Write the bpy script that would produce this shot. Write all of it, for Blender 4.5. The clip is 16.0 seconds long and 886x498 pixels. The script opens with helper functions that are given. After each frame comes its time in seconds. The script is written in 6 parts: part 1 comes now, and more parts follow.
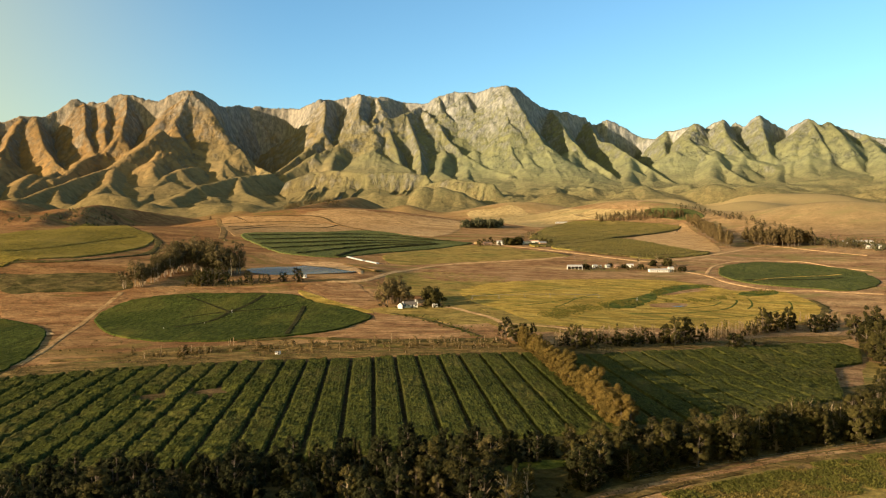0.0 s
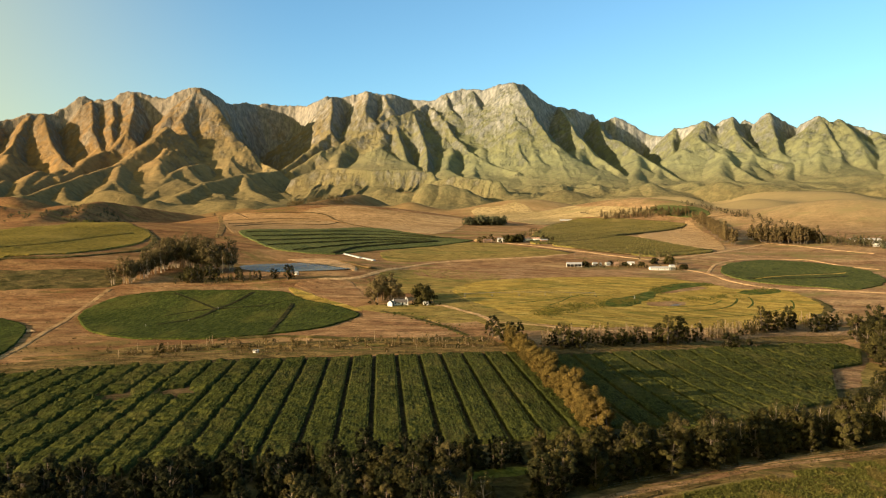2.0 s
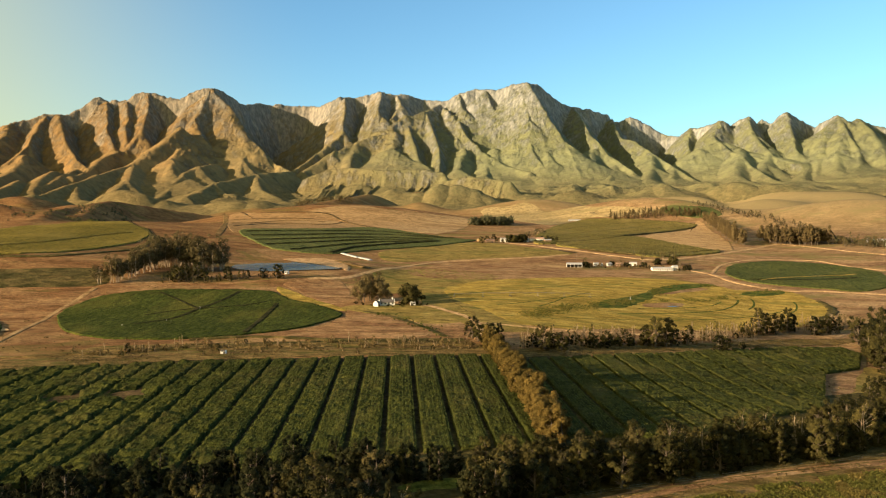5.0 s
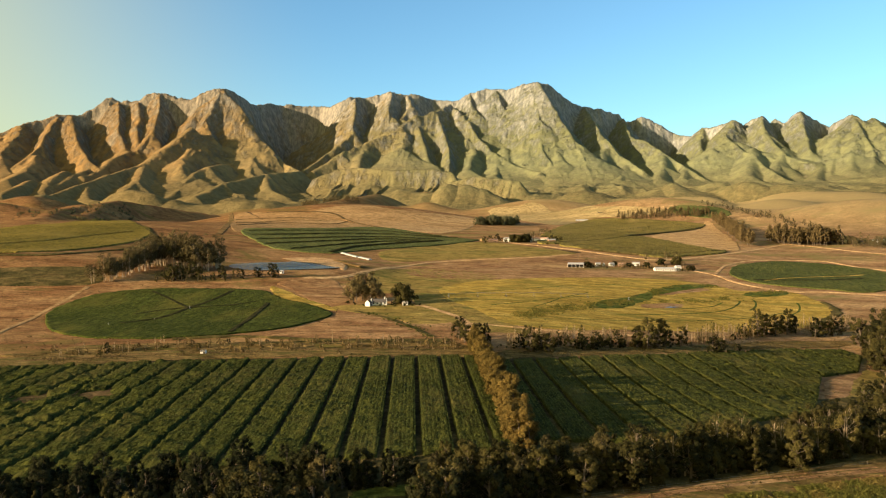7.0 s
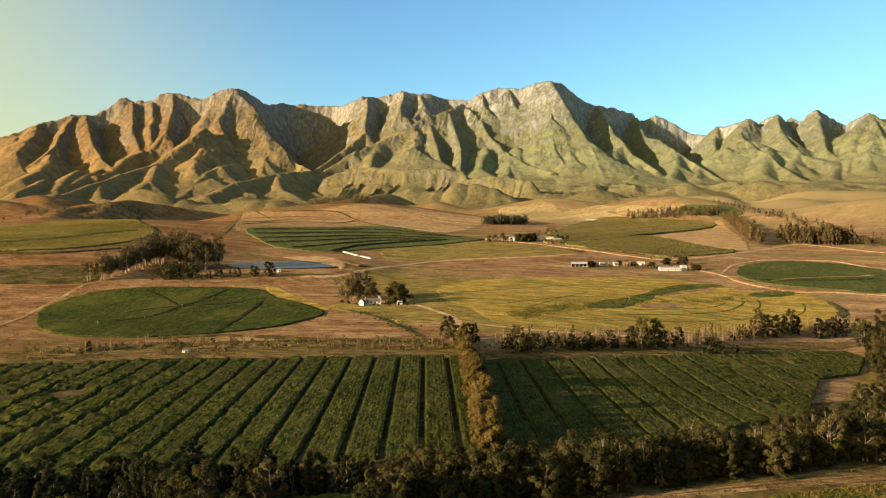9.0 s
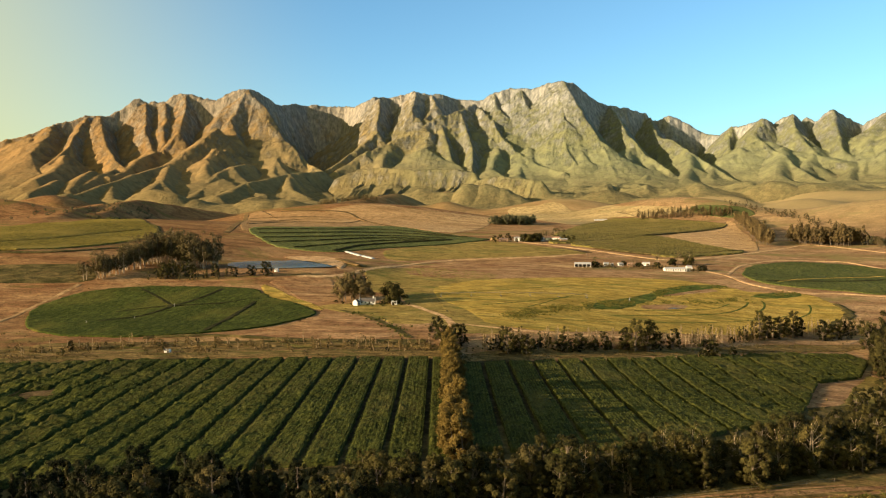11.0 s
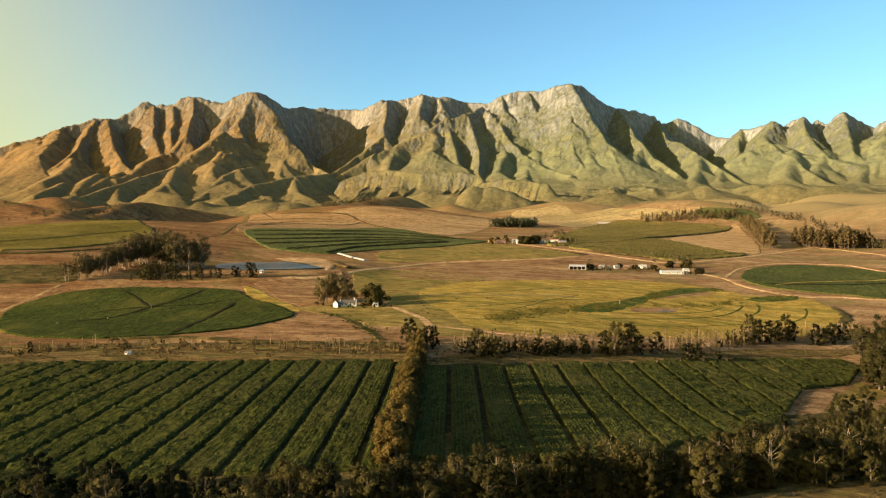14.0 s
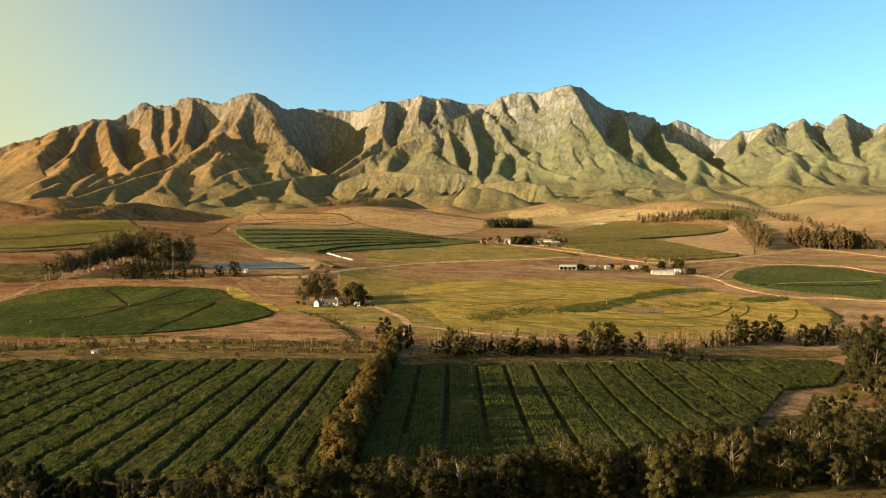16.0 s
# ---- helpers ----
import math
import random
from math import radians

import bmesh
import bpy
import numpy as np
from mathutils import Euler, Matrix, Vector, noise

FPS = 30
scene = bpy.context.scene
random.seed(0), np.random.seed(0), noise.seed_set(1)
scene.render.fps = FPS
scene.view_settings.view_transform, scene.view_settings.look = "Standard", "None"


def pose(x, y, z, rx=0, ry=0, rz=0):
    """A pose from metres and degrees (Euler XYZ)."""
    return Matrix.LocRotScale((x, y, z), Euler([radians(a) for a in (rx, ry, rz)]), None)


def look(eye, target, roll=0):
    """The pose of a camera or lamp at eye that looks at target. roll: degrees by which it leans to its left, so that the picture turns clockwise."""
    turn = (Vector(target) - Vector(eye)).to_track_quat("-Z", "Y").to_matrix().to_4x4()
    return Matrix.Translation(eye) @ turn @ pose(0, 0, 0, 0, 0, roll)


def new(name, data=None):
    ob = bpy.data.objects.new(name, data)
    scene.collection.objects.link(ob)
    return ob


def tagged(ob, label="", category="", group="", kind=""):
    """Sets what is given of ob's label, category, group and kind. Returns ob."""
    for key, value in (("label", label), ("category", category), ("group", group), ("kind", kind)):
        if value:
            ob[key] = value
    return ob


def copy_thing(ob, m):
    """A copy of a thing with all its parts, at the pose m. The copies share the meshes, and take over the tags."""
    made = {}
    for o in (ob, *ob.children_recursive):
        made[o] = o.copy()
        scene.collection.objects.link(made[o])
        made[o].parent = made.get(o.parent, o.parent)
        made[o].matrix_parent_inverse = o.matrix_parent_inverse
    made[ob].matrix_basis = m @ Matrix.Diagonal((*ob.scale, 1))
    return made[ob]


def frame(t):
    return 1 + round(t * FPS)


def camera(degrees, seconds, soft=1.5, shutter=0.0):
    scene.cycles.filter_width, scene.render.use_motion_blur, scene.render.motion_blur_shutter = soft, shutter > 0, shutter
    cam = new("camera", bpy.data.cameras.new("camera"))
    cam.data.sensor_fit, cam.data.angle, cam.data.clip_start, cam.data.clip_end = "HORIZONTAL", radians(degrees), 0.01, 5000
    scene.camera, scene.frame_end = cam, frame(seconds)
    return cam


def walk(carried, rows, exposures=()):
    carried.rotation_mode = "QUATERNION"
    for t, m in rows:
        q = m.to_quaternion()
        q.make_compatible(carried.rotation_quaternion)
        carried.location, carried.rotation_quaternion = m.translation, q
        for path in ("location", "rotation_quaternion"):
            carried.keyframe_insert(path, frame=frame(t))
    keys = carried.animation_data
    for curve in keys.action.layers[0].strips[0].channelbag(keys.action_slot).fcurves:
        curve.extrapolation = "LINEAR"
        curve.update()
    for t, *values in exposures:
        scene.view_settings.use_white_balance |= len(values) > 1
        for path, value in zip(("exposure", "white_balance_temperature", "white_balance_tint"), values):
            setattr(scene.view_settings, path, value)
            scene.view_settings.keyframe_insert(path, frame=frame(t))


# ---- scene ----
cam = camera(62.0, 16.0, 1.15)
PATH = [
    (0, (-0.07, -2.80, 79.43), (-5.73, 96.94, 75.13), -0.67),
    (0.5, (3.43, 0.89, 79.01), (-2.53, 100.62, 74.60), -0.64),
    (1, (7.02, 4.38, 78.58), (0.75, 104.08, 74.09), -0.62),
    (1.5, (10.67, 7.68, 78.15), (4.09, 107.36, 73.61), -0.60),
    (2, (14.39, 10.83, 77.73), (7.47, 110.48, 73.15), -0.58),
    (2.5, (18.14, 13.84, 77.30), (10.88, 113.47, 72.72), -0.57),
    (3, (21.93, 16.73, 76.88), (14.30, 116.33, 72.32), -0.55),
    (3.5, (25.74, 19.52, 76.47), (17.74, 119.10, 71.93), -0.53),
    (4, (29.56, 22.24, 76.06), (21.17, 121.79, 71.56), -0.52),
    (6.5, (48.49, 35.18, 74.13), (38.02, 134.53, 69.76), -0.46),
    (7, (52.20, 37.72, 73.77), (41.28, 137.03, 69.40), -0.45),
    (7.5, (55.87, 40.27, 73.41), (44.47, 139.52, 69.03), -0.44),
    (8, (59.49, 42.83, 73.05), (47.61, 142.02, 68.67), -0.43),
    (8.5, (63.07, 45.40, 72.70), (50.70, 144.54, 68.31), -0.42),
    (9, (66.61, 48.00, 72.34), (53.73, 147.07, 67.95), -0.41),
    (11.5, (83.55, 61.30, 70.48), (68.35, 160.05, 66.25), -0.35),
    (12, (86.81, 64.01, 70.06), (71.25, 162.70, 65.91), -0.33),
    (12.5, (90.03, 66.72, 69.63), (74.19, 165.37, 65.56), -0.32),
    (13, (93.21, 69.42, 69.17), (77.17, 168.04, 65.19), -0.30),
    (13.5, (96.37, 72.11, 68.68), (80.21, 170.71, 64.80), -0.29),
    (14, (99.51, 74.76, 68.15), (83.29, 173.37, 64.36), -0.27),
    (14.5, (102.64, 77.38, 67.58), (86.41, 175.99, 63.88), -0.25),
    (15, (105.76, 79.95, 66.97), (89.54, 178.56, 63.33), -0.22),
    (15.5, (108.89, 82.45, 66.30), (92.64, 181.05, 62.72), -0.20),
    (16, (112.03, 84.85, 65.58), (95.64, 183.44, 62.03), -0.17),
]
walk(cam, [(t, look(e, g, r)) for t, e, g, r in PATH])

# ---- sky and sun ----
SUN_FROM, SUN_UP = Vector((-0.85, -0.53)).normalized(), 13.5
world = bpy.data.worlds.new("world")
scene.world = world
world.use_nodes = True
nodes, links = world.node_tree.nodes, world.node_tree.links
sky = nodes.new("ShaderNodeTexSky")
sky.sky_type, sky.sun_disc = "NISHITA", False
sky.sun_elevation, sky.sun_rotation = radians(SUN_UP), math.atan2(SUN_FROM.x, SUN_FROM.y)
sky.air_density, sky.dust_density, sky.ozone_density, sky.altitude = 1.0, 0.6, 3.0, 200
tint = nodes.new("ShaderNodeMix")
tint.data_type, tint.blend_type = "RGBA", "MULTIPLY"
tint.inputs["Factor"].default_value = 1.0
tint.inputs["B"].default_value = (0.79, 1.0, 0.97, 1)
links.new(sky.outputs[0], tint.inputs["A"])
# The dusty evening glow of the sun's side of the sky.
aim, side = nodes.new("ShaderNodeTexCoord"), nodes.new("ShaderNodeVectorMath")
side.operation = "DOT_PRODUCT"
side.inputs[1].default_value = (SUN_FROM.x, SUN_FROM.y, -0.42)
links.new(aim.outputs["Generated"], side.inputs[0])
spread = nodes.new("ShaderNodeMapRange")
spread.interpolation_type = "SMOOTHSTEP"
for k, v in zip(("From Min", "From Max", "To Min", "To Max"), (-0.42, 0.42, 0.0, 1.0)):
    spread.inputs[k].default_value = v
links.new(side.outputs["Value"], spread.inputs["Value"])
glow = nodes.new("ShaderNodeMix")
glow.data_type = "RGBA"
links.new(spread.outputs[0], glow.inputs["Factor"])
links.new(tint.outputs["Result"], glow.inputs["A"])
glow.inputs["B"].default_value = (3.5, 3.12, 1.05, 1)
back = nodes["Background"]
back.inputs["Strength"].default_value = 0.082
links.new(glow.outputs["Result"], back.inputs["Color"])
sun = new("sun", bpy.data.lights.new("sun", "SUN"))
sun.data.energy, sun.data.angle, sun.data.color = 4.35, radians(0.6), (1.0, 0.775, 0.51)
sun.matrix_world = look((0, 0, 500), (-SUN_FROM.x * 100, -SUN_FROM.y * 100, 500 - 100 * math.tan(radians(SUN_UP))))
scene.view_settings.exposure = 1.55

# ---- materials ----
def material(name, rough=0.9, spec=0.2):
    m = bpy.data.materials.new(name)
    m.use_nodes = True
    n, l = m.node_tree.nodes, m.node_tree.links
    b = n["Principled BSDF"]
    b.inputs["Roughness"].default_value, b.inputs["Specular IOR Level"].default_value = rough, spec
    return m, n, l, b


def noise_node(n, l, scale, detail=6, rough=0.6, stretch=(1, 1, 1), turn=0.0, distort=0.0):
    """Noise over world metres; scale is in waves a metre."""
    g, mp, t = n.new("ShaderNodeNewGeometry"), n.new("ShaderNodeMapping"), n.new("ShaderNodeTexNoise")
    mp.inputs["Scale"].default_value = stretch
    mp.inputs["Rotation"].default_value = (0, 0, radians(turn))
    t.inputs["Scale"].default_value, t.inputs["Detail"].default_value = scale, detail
    t.inputs["Roughness"].default_value, t.inputs["Distortion"].default_value = rough, distort
    l.new(g.outputs["Position"], mp.inputs[0])
    l.new(mp.outputs[0], t.inputs["Vector"])
    return t.outputs["Fac"]


def ramp(n, l, fac, *stops):
    r = n.new("ShaderNodeValToRGB")
    e = r.color_ramp.elements
    while len(e) < len(stops):
        e.new(0.5)
    for k, (p, c) in enumerate(stops):
        e[k].position, e[k].color = p, (*c, 1) if len(c) == 3 else c
    l.new(fac, r.inputs[0])
    return r.outputs[0]


def mix(n, l, fac, a, b, kind="MIX"):
    x = n.new("ShaderNodeMix")
    x.data_type, x.blend_type = "RGBA", kind
    for sock, v in ((x.inputs["Factor"], fac), (x.inputs["A"], a), (x.inputs["B"], b)):
        if isinstance(v, (int, float)):
            sock.default_value = v
        elif isinstance(v, tuple):
            sock.default_value = (*v, 1)
        else:
            l.new(v, sock)
    return x.outputs["Result"]


def calc(n, l, kind, a, b=0.0):
    x = n.new("ShaderNodeMath")
    x.operation = kind
    for sock, v in zip(x.inputs, (a, b)):
        if isinstance(v, (int, float)):
            sock.default_value = v
        else:
            l.new(v, sock)
    return x.outputs[0]


def bumped(n, l, b, fac, distance, strength=0.8):
    x = n.new("ShaderNodeBump")
    x.inputs["Strength"].default_value, x.inputs["Distance"].default_value = strength, distance
    l.new(fac, x.inputs["Height"])
    l.new(x.outputs[0], b.inputs["Normal"])


def earth(name, dark, mid, light, scale=0.02, streak=(1, 1, 1), turn=0.0, green=None, relief=0.5, upland=None, haze_drift=False):
    """Dry grass, soil or stubble: broad patches, streaks and fine grain."""
    m, n, l, b = material(name, 1.0, 0.03)
    wide = noise_node(n, l, scale, 5, 0.62, streak, turn, 0.6)
    fine = noise_node(n, l, 0.35, 6, 0.7, streak, turn)
    c = ramp(n, l, wide, (0.32, dark), (0.5, mid), (0.68, light))
    c = mix(n, l, 0.6, c, ramp(n, l, fine, (0.3, (0.2, 0.19, 0.17)), (0.7, (0.8, 0.8, 0.8))), "OVERLAY")
    tuft = noise_node(n, l, 0.09, 7, 0.72, (1, 1.5, 1), turn, 0.5)
    c = mix(n, l, 0.75, c, ramp(n, l, tuft, (0.36, (0.22, 0.21, 0.17)), (0.5, (0.5, 0.5, 0.5)), (0.66, (0.72, 0.7, 0.66))), "OVERLAY")
    grain = noise_node(n, l, 0.75, 9, 0.8, (1, 0.8, 1), turn, 0.3)
    c = mix(n, l, 0.7, c, ramp(n, l, grain, (0.36, (0.24, 0.24, 0.22)), (0.5, (0.5, 0.5, 0.5)), (0.64, (0.74, 0.73, 0.7))), "OVERLAY")
    if green:
        c = mix(n, l, ramp(n, l, noise_node(n, l, scale * 0.6, 6, 0.65, streak, turn + 20, 1.0), (0.52, (0, 0, 0)), (0.63, (0.8, 0.8, 0.8))), c, green)
    if upland:
        geo, sep = n.new("ShaderNodeNewGeometry"), n.new("ShaderNodeSeparateXYZ")
        l.new(geo.outputs["Position"], sep.inputs[0])
        edge = calc(n, l, "ADD", calc(n, l, "ADD", sep.outputs["Y"], calc(n, l, "MULTIPLY", calc(n, l, "MAXIMUM", sep.outputs["X"], 0.0), 0.75)), calc(n, l, "MULTIPLY", noise_node(n, l, 0.004, 4), 900.0))
        high = calc(n, l, "MULTIPLY", calc(n, l, "SUBTRACT", edge, 2450.0), 0.002)
        c = mix(n, l, ramp(n, l, high, (0.0, (0, 0, 0)), (1.0, (0.85, 0.85, 0.85))), c, upland)
    # Haze and brightness falloff across the view, put into the colour west to east.
    if haze_drift:
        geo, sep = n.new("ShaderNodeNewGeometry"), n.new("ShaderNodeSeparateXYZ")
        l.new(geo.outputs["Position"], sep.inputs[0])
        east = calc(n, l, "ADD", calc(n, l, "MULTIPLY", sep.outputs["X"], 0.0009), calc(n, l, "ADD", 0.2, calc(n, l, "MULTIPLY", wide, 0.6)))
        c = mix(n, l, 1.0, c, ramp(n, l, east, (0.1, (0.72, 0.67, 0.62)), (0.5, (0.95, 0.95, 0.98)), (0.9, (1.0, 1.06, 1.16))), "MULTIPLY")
    l.new(c, b.inputs["Base Color"])
    bumped(n, l, b, fine, relief)
    return m


def foliage(name, dark, light, rough=0.9):
    """Leaves: colour shifts from tree to tree and from clump to clump; a little light passes through."""
    m, n, l, b = material(name, rough, 0.08)
    info, geo = n.new("ShaderNodeObjectInfo"), n.new("ShaderNodeNewGeometry")
    c = ramp(n, l, calc(n, l, "ADD", calc(n, l, "MULTIPLY", info.outputs["Random"], 0.55), calc(n, l, "MULTIPLY", geo.outputs["Random Per Island"], 0.45)),
             (0.15, dark), (0.85, light))
    l.new(c, b.inputs["Base Color"])
    tr, ad = n.new("ShaderNodeBsdfTranslucent"), n.new("ShaderNodeMixShader")
    l.new(c, tr.inputs[0])
    ad.inputs[0].default_value = 0.25
    l.new(b.outputs[0], ad.inputs[1])
    l.new(tr.outputs[0], ad.inputs[2])
    l.new(ad.outputs[0], n["Material Output"].inputs[0])
    return m


def crop(name, dark, light, dry, scale=0.05, row=1.5, turn=0.0, dryness=0.6):
    """A leafy crop: fine rows, patches and dry spots."""
    m, n, l, b = material(name, 1.0, 0.03)
    wide = noise_node(n, l, scale, 5, 0.6, (1, 0.5, 1), turn, 0.4)
    broad = noise_node(n, l, scale * 0.35, 4, 0.6)
    leaf = noise_node(n, l, 0.9, 5, 0.75, (1 / row, 0.35, 1), turn)
    c = ramp(n, l, leaf, (0.34, dark), (0.66, light))
    brush = noise_node(n, l, 0.4, 7, 0.7, (1, 0.28, 1), turn + 70, 0.3)
    c = mix(n, l, 0.85, c, ramp(n, l, brush, (0.34, (0.18, 0.2, 0.2)), (0.66, (0.78, 0.76, 0.7))), "OVERLAY")
    c = mix(n, l, ramp(n, l, wide, (0.5, (0, 0, 0)), (0.75, (dryness,) * 3)), c, dry)
    c = mix(n, l, 0.6, c, ramp(n, l, broad, (0.35, (0.3, 0.33, 0.3)), (0.65, (0.66, 0.64, 0.6))), "OVERLAY")
    l.new(c, b.inputs["Base Color"])
    bumped(n, l, b, leaf, 0.9, 1.0)
    return m


def plain(name, colour, rough=0.7, grain=0.25, scale=1.2, metal=0.0):
    m, n, l, b = material(name, rough, 0.3)
    f = noise_node(n, l, scale, 5, 0.65)
    l.new(mix(n, l, grain, colour, ramp(n, l, f, (0.3, tuple(v * 0.35 for v in colour)), (0.7, tuple(min(1, v * 1.25) for v in colour)))), b.inputs["Base Color"])
    b.inputs["Metallic"].default_value = metal
    bumped(n, l, b, f, 0.03, 0.3)
    return m


def mountain_material(name, grass, moss, west_haze_grass, west_haze_moss, rock, pale):
    """Grass on the gentler slopes, with warm haze painted in to the west, bare rock where it is steep or broken."""
    m, n, l, b = material(name, 1.0, 0.03)
    geo, sep, pos = n.new("ShaderNodeNewGeometry"), n.new("ShaderNodeSeparateXYZ"), n.new("ShaderNodeSeparateXYZ")
    l.new(geo.outputs["True Normal"], sep.inputs[0])
    l.new(geo.outputs["Position"], pos.inputs[0])
    broad, mid, fine = noise_node(n, l, 0.0035, 6, 0.6), noise_node(n, l, 0.018, 9, 0.72, (1, 1, 0.4)), noise_node(n, l, 0.055, 8, 0.75, (1, 1, 0.35))
    low = mix(n, l, ramp(n, l, mid, (0.4, (0, 0, 0)), (0.6, (1, 1, 1))), grass, moss)
    # Warm sun-side haze, put into the western colours as a browner tone.
    dry = mix(n, l, ramp(n, l, mid, (0.4, (0, 0, 0)), (0.6, (1, 1, 1))), west_haze_grass, west_haze_moss)
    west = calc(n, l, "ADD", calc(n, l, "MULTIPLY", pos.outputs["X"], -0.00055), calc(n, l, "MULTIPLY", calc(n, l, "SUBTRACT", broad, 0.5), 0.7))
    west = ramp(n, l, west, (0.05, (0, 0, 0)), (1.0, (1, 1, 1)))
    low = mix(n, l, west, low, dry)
    foot = calc(n, l, "ADD", calc(n, l, "MULTIPLY", calc(n, l, "SUBTRACT", 330.0, pos.outputs["Z"]), 0.005), calc(n, l, "SUBTRACT", mid, 0.5))
    low = mix(n, l, ramp(n, l, foot, (0.0, (0, 0, 0)), (1.0, (0.8, 0.8, 0.8))), low, mix(n, l, ramp(n, l, fine, (0.4, (0, 0, 0)), (0.6, (1, 1, 1))), (0.115, 0.088, 0.036), (0.172, 0.128, 0.054)))
    stone = mix(n, l, ramp(n, l, fine, (0.35, (0, 0, 0)), (0.65, (1, 1, 1))), rock, pale)
    # The same haze tint painted on the western rock.
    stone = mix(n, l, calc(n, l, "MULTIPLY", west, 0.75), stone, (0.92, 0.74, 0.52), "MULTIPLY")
    steep = calc(n, l, "SUBTRACT", 1.0, sep.outputs["Z"])
    tall = calc(n, l, "MULTIPLY", calc(n, l, "SUBTRACT", pos.outputs["Z"], 360.0), 0.0008)
    amount = calc(n, l, "ADD", calc(n, l, "ADD", calc(n, l, "MULTIPLY", steep, 1.1), tall), calc(n, l, "MULTIPLY", calc(n, l, "SUBTRACT", mid, 0.5), 1.5))
    c = mix(n, l, ramp(n, l, amount, (0.38, (0, 0, 0)), (0.86, (0.9, 0.9, 0.9))), low, stone)
    c = mix(n, l, 0.35, c, ramp(n, l, broad, (0.3, (0.3, 0.3, 0.3)), (0.7, (0.7, 0.7, 0.7))), "OVERLAY")
    c = mix(n, l, ramp(n, l, amount, (0.35, (0.3, 0.3, 0.3)), (0.7, (0.65, 0.65, 0.65))), c, ramp(n, l, fine, (0.36, (0.25, 0.27, 0.27)), (0.64, (0.72, 0.7, 0.68))), "OVERLAY")
    l.new(c, b.inputs["Base Color"])
    hgt = calc(n, l, "ADD", mid, calc(n, l, "MULTIPLY", fine, 0.4))
    bumped(n, l, b, calc(n, l, "MULTIPLY", hgt, ramp(n, l, amount, (0.3, (0.34, 0.34, 0.34)), (0.75, (1, 1, 1)))), 26, 0.85)
    return m


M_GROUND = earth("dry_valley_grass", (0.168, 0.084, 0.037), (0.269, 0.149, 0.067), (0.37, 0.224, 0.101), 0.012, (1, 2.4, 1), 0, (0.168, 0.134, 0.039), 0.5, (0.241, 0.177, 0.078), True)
M_SOIL = earth("ploughed_soil", (0.19, 0.095, 0.043), (0.28, 0.157, 0.072), (0.358, 0.218, 0.103), 0.02, (1, 3, 1), 8, haze_drift=True)
M_STUBBLE = earth("pale_stubble", (0.302, 0.19, 0.09), (0.392, 0.252, 0.121), (0.426, 0.286, 0.14), 0.010, (1, 3, 1), -6, haze_drift=True)
M_MEADOW = earth("dry_meadow", (0.157, 0.112, 0.031), (0.224, 0.157, 0.045), (0.302, 0.213, 0.067), 0.03, (1, 2, 1), 0, (0.101, 0.101, 0.022))
M_ROAD = earth("dirt_road", (0.347, 0.207, 0.101), (0.437, 0.269, 0.134), (0.515, 0.336, 0.174), 0.08)
M_SCRUB = earth("scrub", (0.039, 0.036, 0.011), (0.078, 0.062, 0.022), (0.146, 0.101, 0.039), 0.06, (1, 1, 1), 0, None, 1.2)
M_WEED = earth("green_weeds", (0.034, 0.05, 0.009), (0.067, 0.084, 0.016), (0.157, 0.123, 0.031), 0.12, (1, 1, 1), 0, None, 1.0)
M_LUSH = earth("lush_green_grass", (0.06, 0.075, 0.014), (0.11, 0.12, 0.022), (0.17, 0.16, 0.035), 0.15, (1, 1, 1), 0, None, 1.0)
M_HEATH = earth("brown_heath", (0.056, 0.038, 0.017), (0.095, 0.063, 0.029), (0.157, 0.101, 0.05), 0.03)
M_TRACK = earth("worn_verge", (0.101, 0.062, 0.025), (0.157, 0.095, 0.04), (0.224, 0.14, 0.062), 0.08, (1, 1, 1), 0, (0.09, 0.084, 0.022))
M_HEADLAND = earth("rough_headland_grass", (0.07, 0.048, 0.018), (0.155, 0.102, 0.038), (0.25, 0.165, 0.066), 0.06, (1, 3.2, 1), 12, (0.085, 0.08, 0.02), 0.8)
M_FARSLOPE = earth("far_grass_slope", (0.246, 0.179, 0.081), (0.314, 0.23, 0.108), (0.37, 0.274, 0.134), 0.008, (1, 3, 1), -6, (0.224, 0.179, 0.078))
M_GOLD = earth("ripe_pasture", (0.23, 0.151, 0.031), (0.336, 0.222, 0.047), (0.426, 0.293, 0.078), 0.02, (1, 4, 1), 10, (0.157, 0.134, 0.027))
M_CROP = crop("leafy_crop", (0.017, 0.022, 0.006), (0.085, 0.086, 0.02), (0.134, 0.101, 0.038), 0.035, 1.0, 0, 0.5)
M_PIVOT = crop("lucerne", (0.019, 0.029, 0.007), (0.069, 0.076, 0.016), (0.134, 0.112, 0.025), 0.03, 1.6, 35, 0.6)
M_PIVOT_EAST = crop("drier_lucerne", (0.04, 0.05, 0.014), (0.1, 0.102, 0.03), (0.15, 0.13, 0.04), 0.03, 1.6, 35, 0.5)
M_STRIPS = crop("striped_green_crop", (0.062, 0.07, 0.024), (0.118, 0.122, 0.042), (0.155, 0.14, 0.05), 0.03, 1.6, 35, 0.5)
M_PIVOT_OLD = crop("yellowing_pivot_crop", (0.118, 0.092, 0.018), (0.196, 0.14, 0.031), (0.28, 0.196, 0.056), 0.02, 2.5, 10)
# Dark wheel ruts, and the painted shade of gaps in the striped crop.
M_RUT_AND_SHADE = earth("dark_rut_and_gap_shade", (0.016, 0.016, 0.006), (0.027, 0.026, 0.009), (0.045, 0.04, 0.015), 0.1)
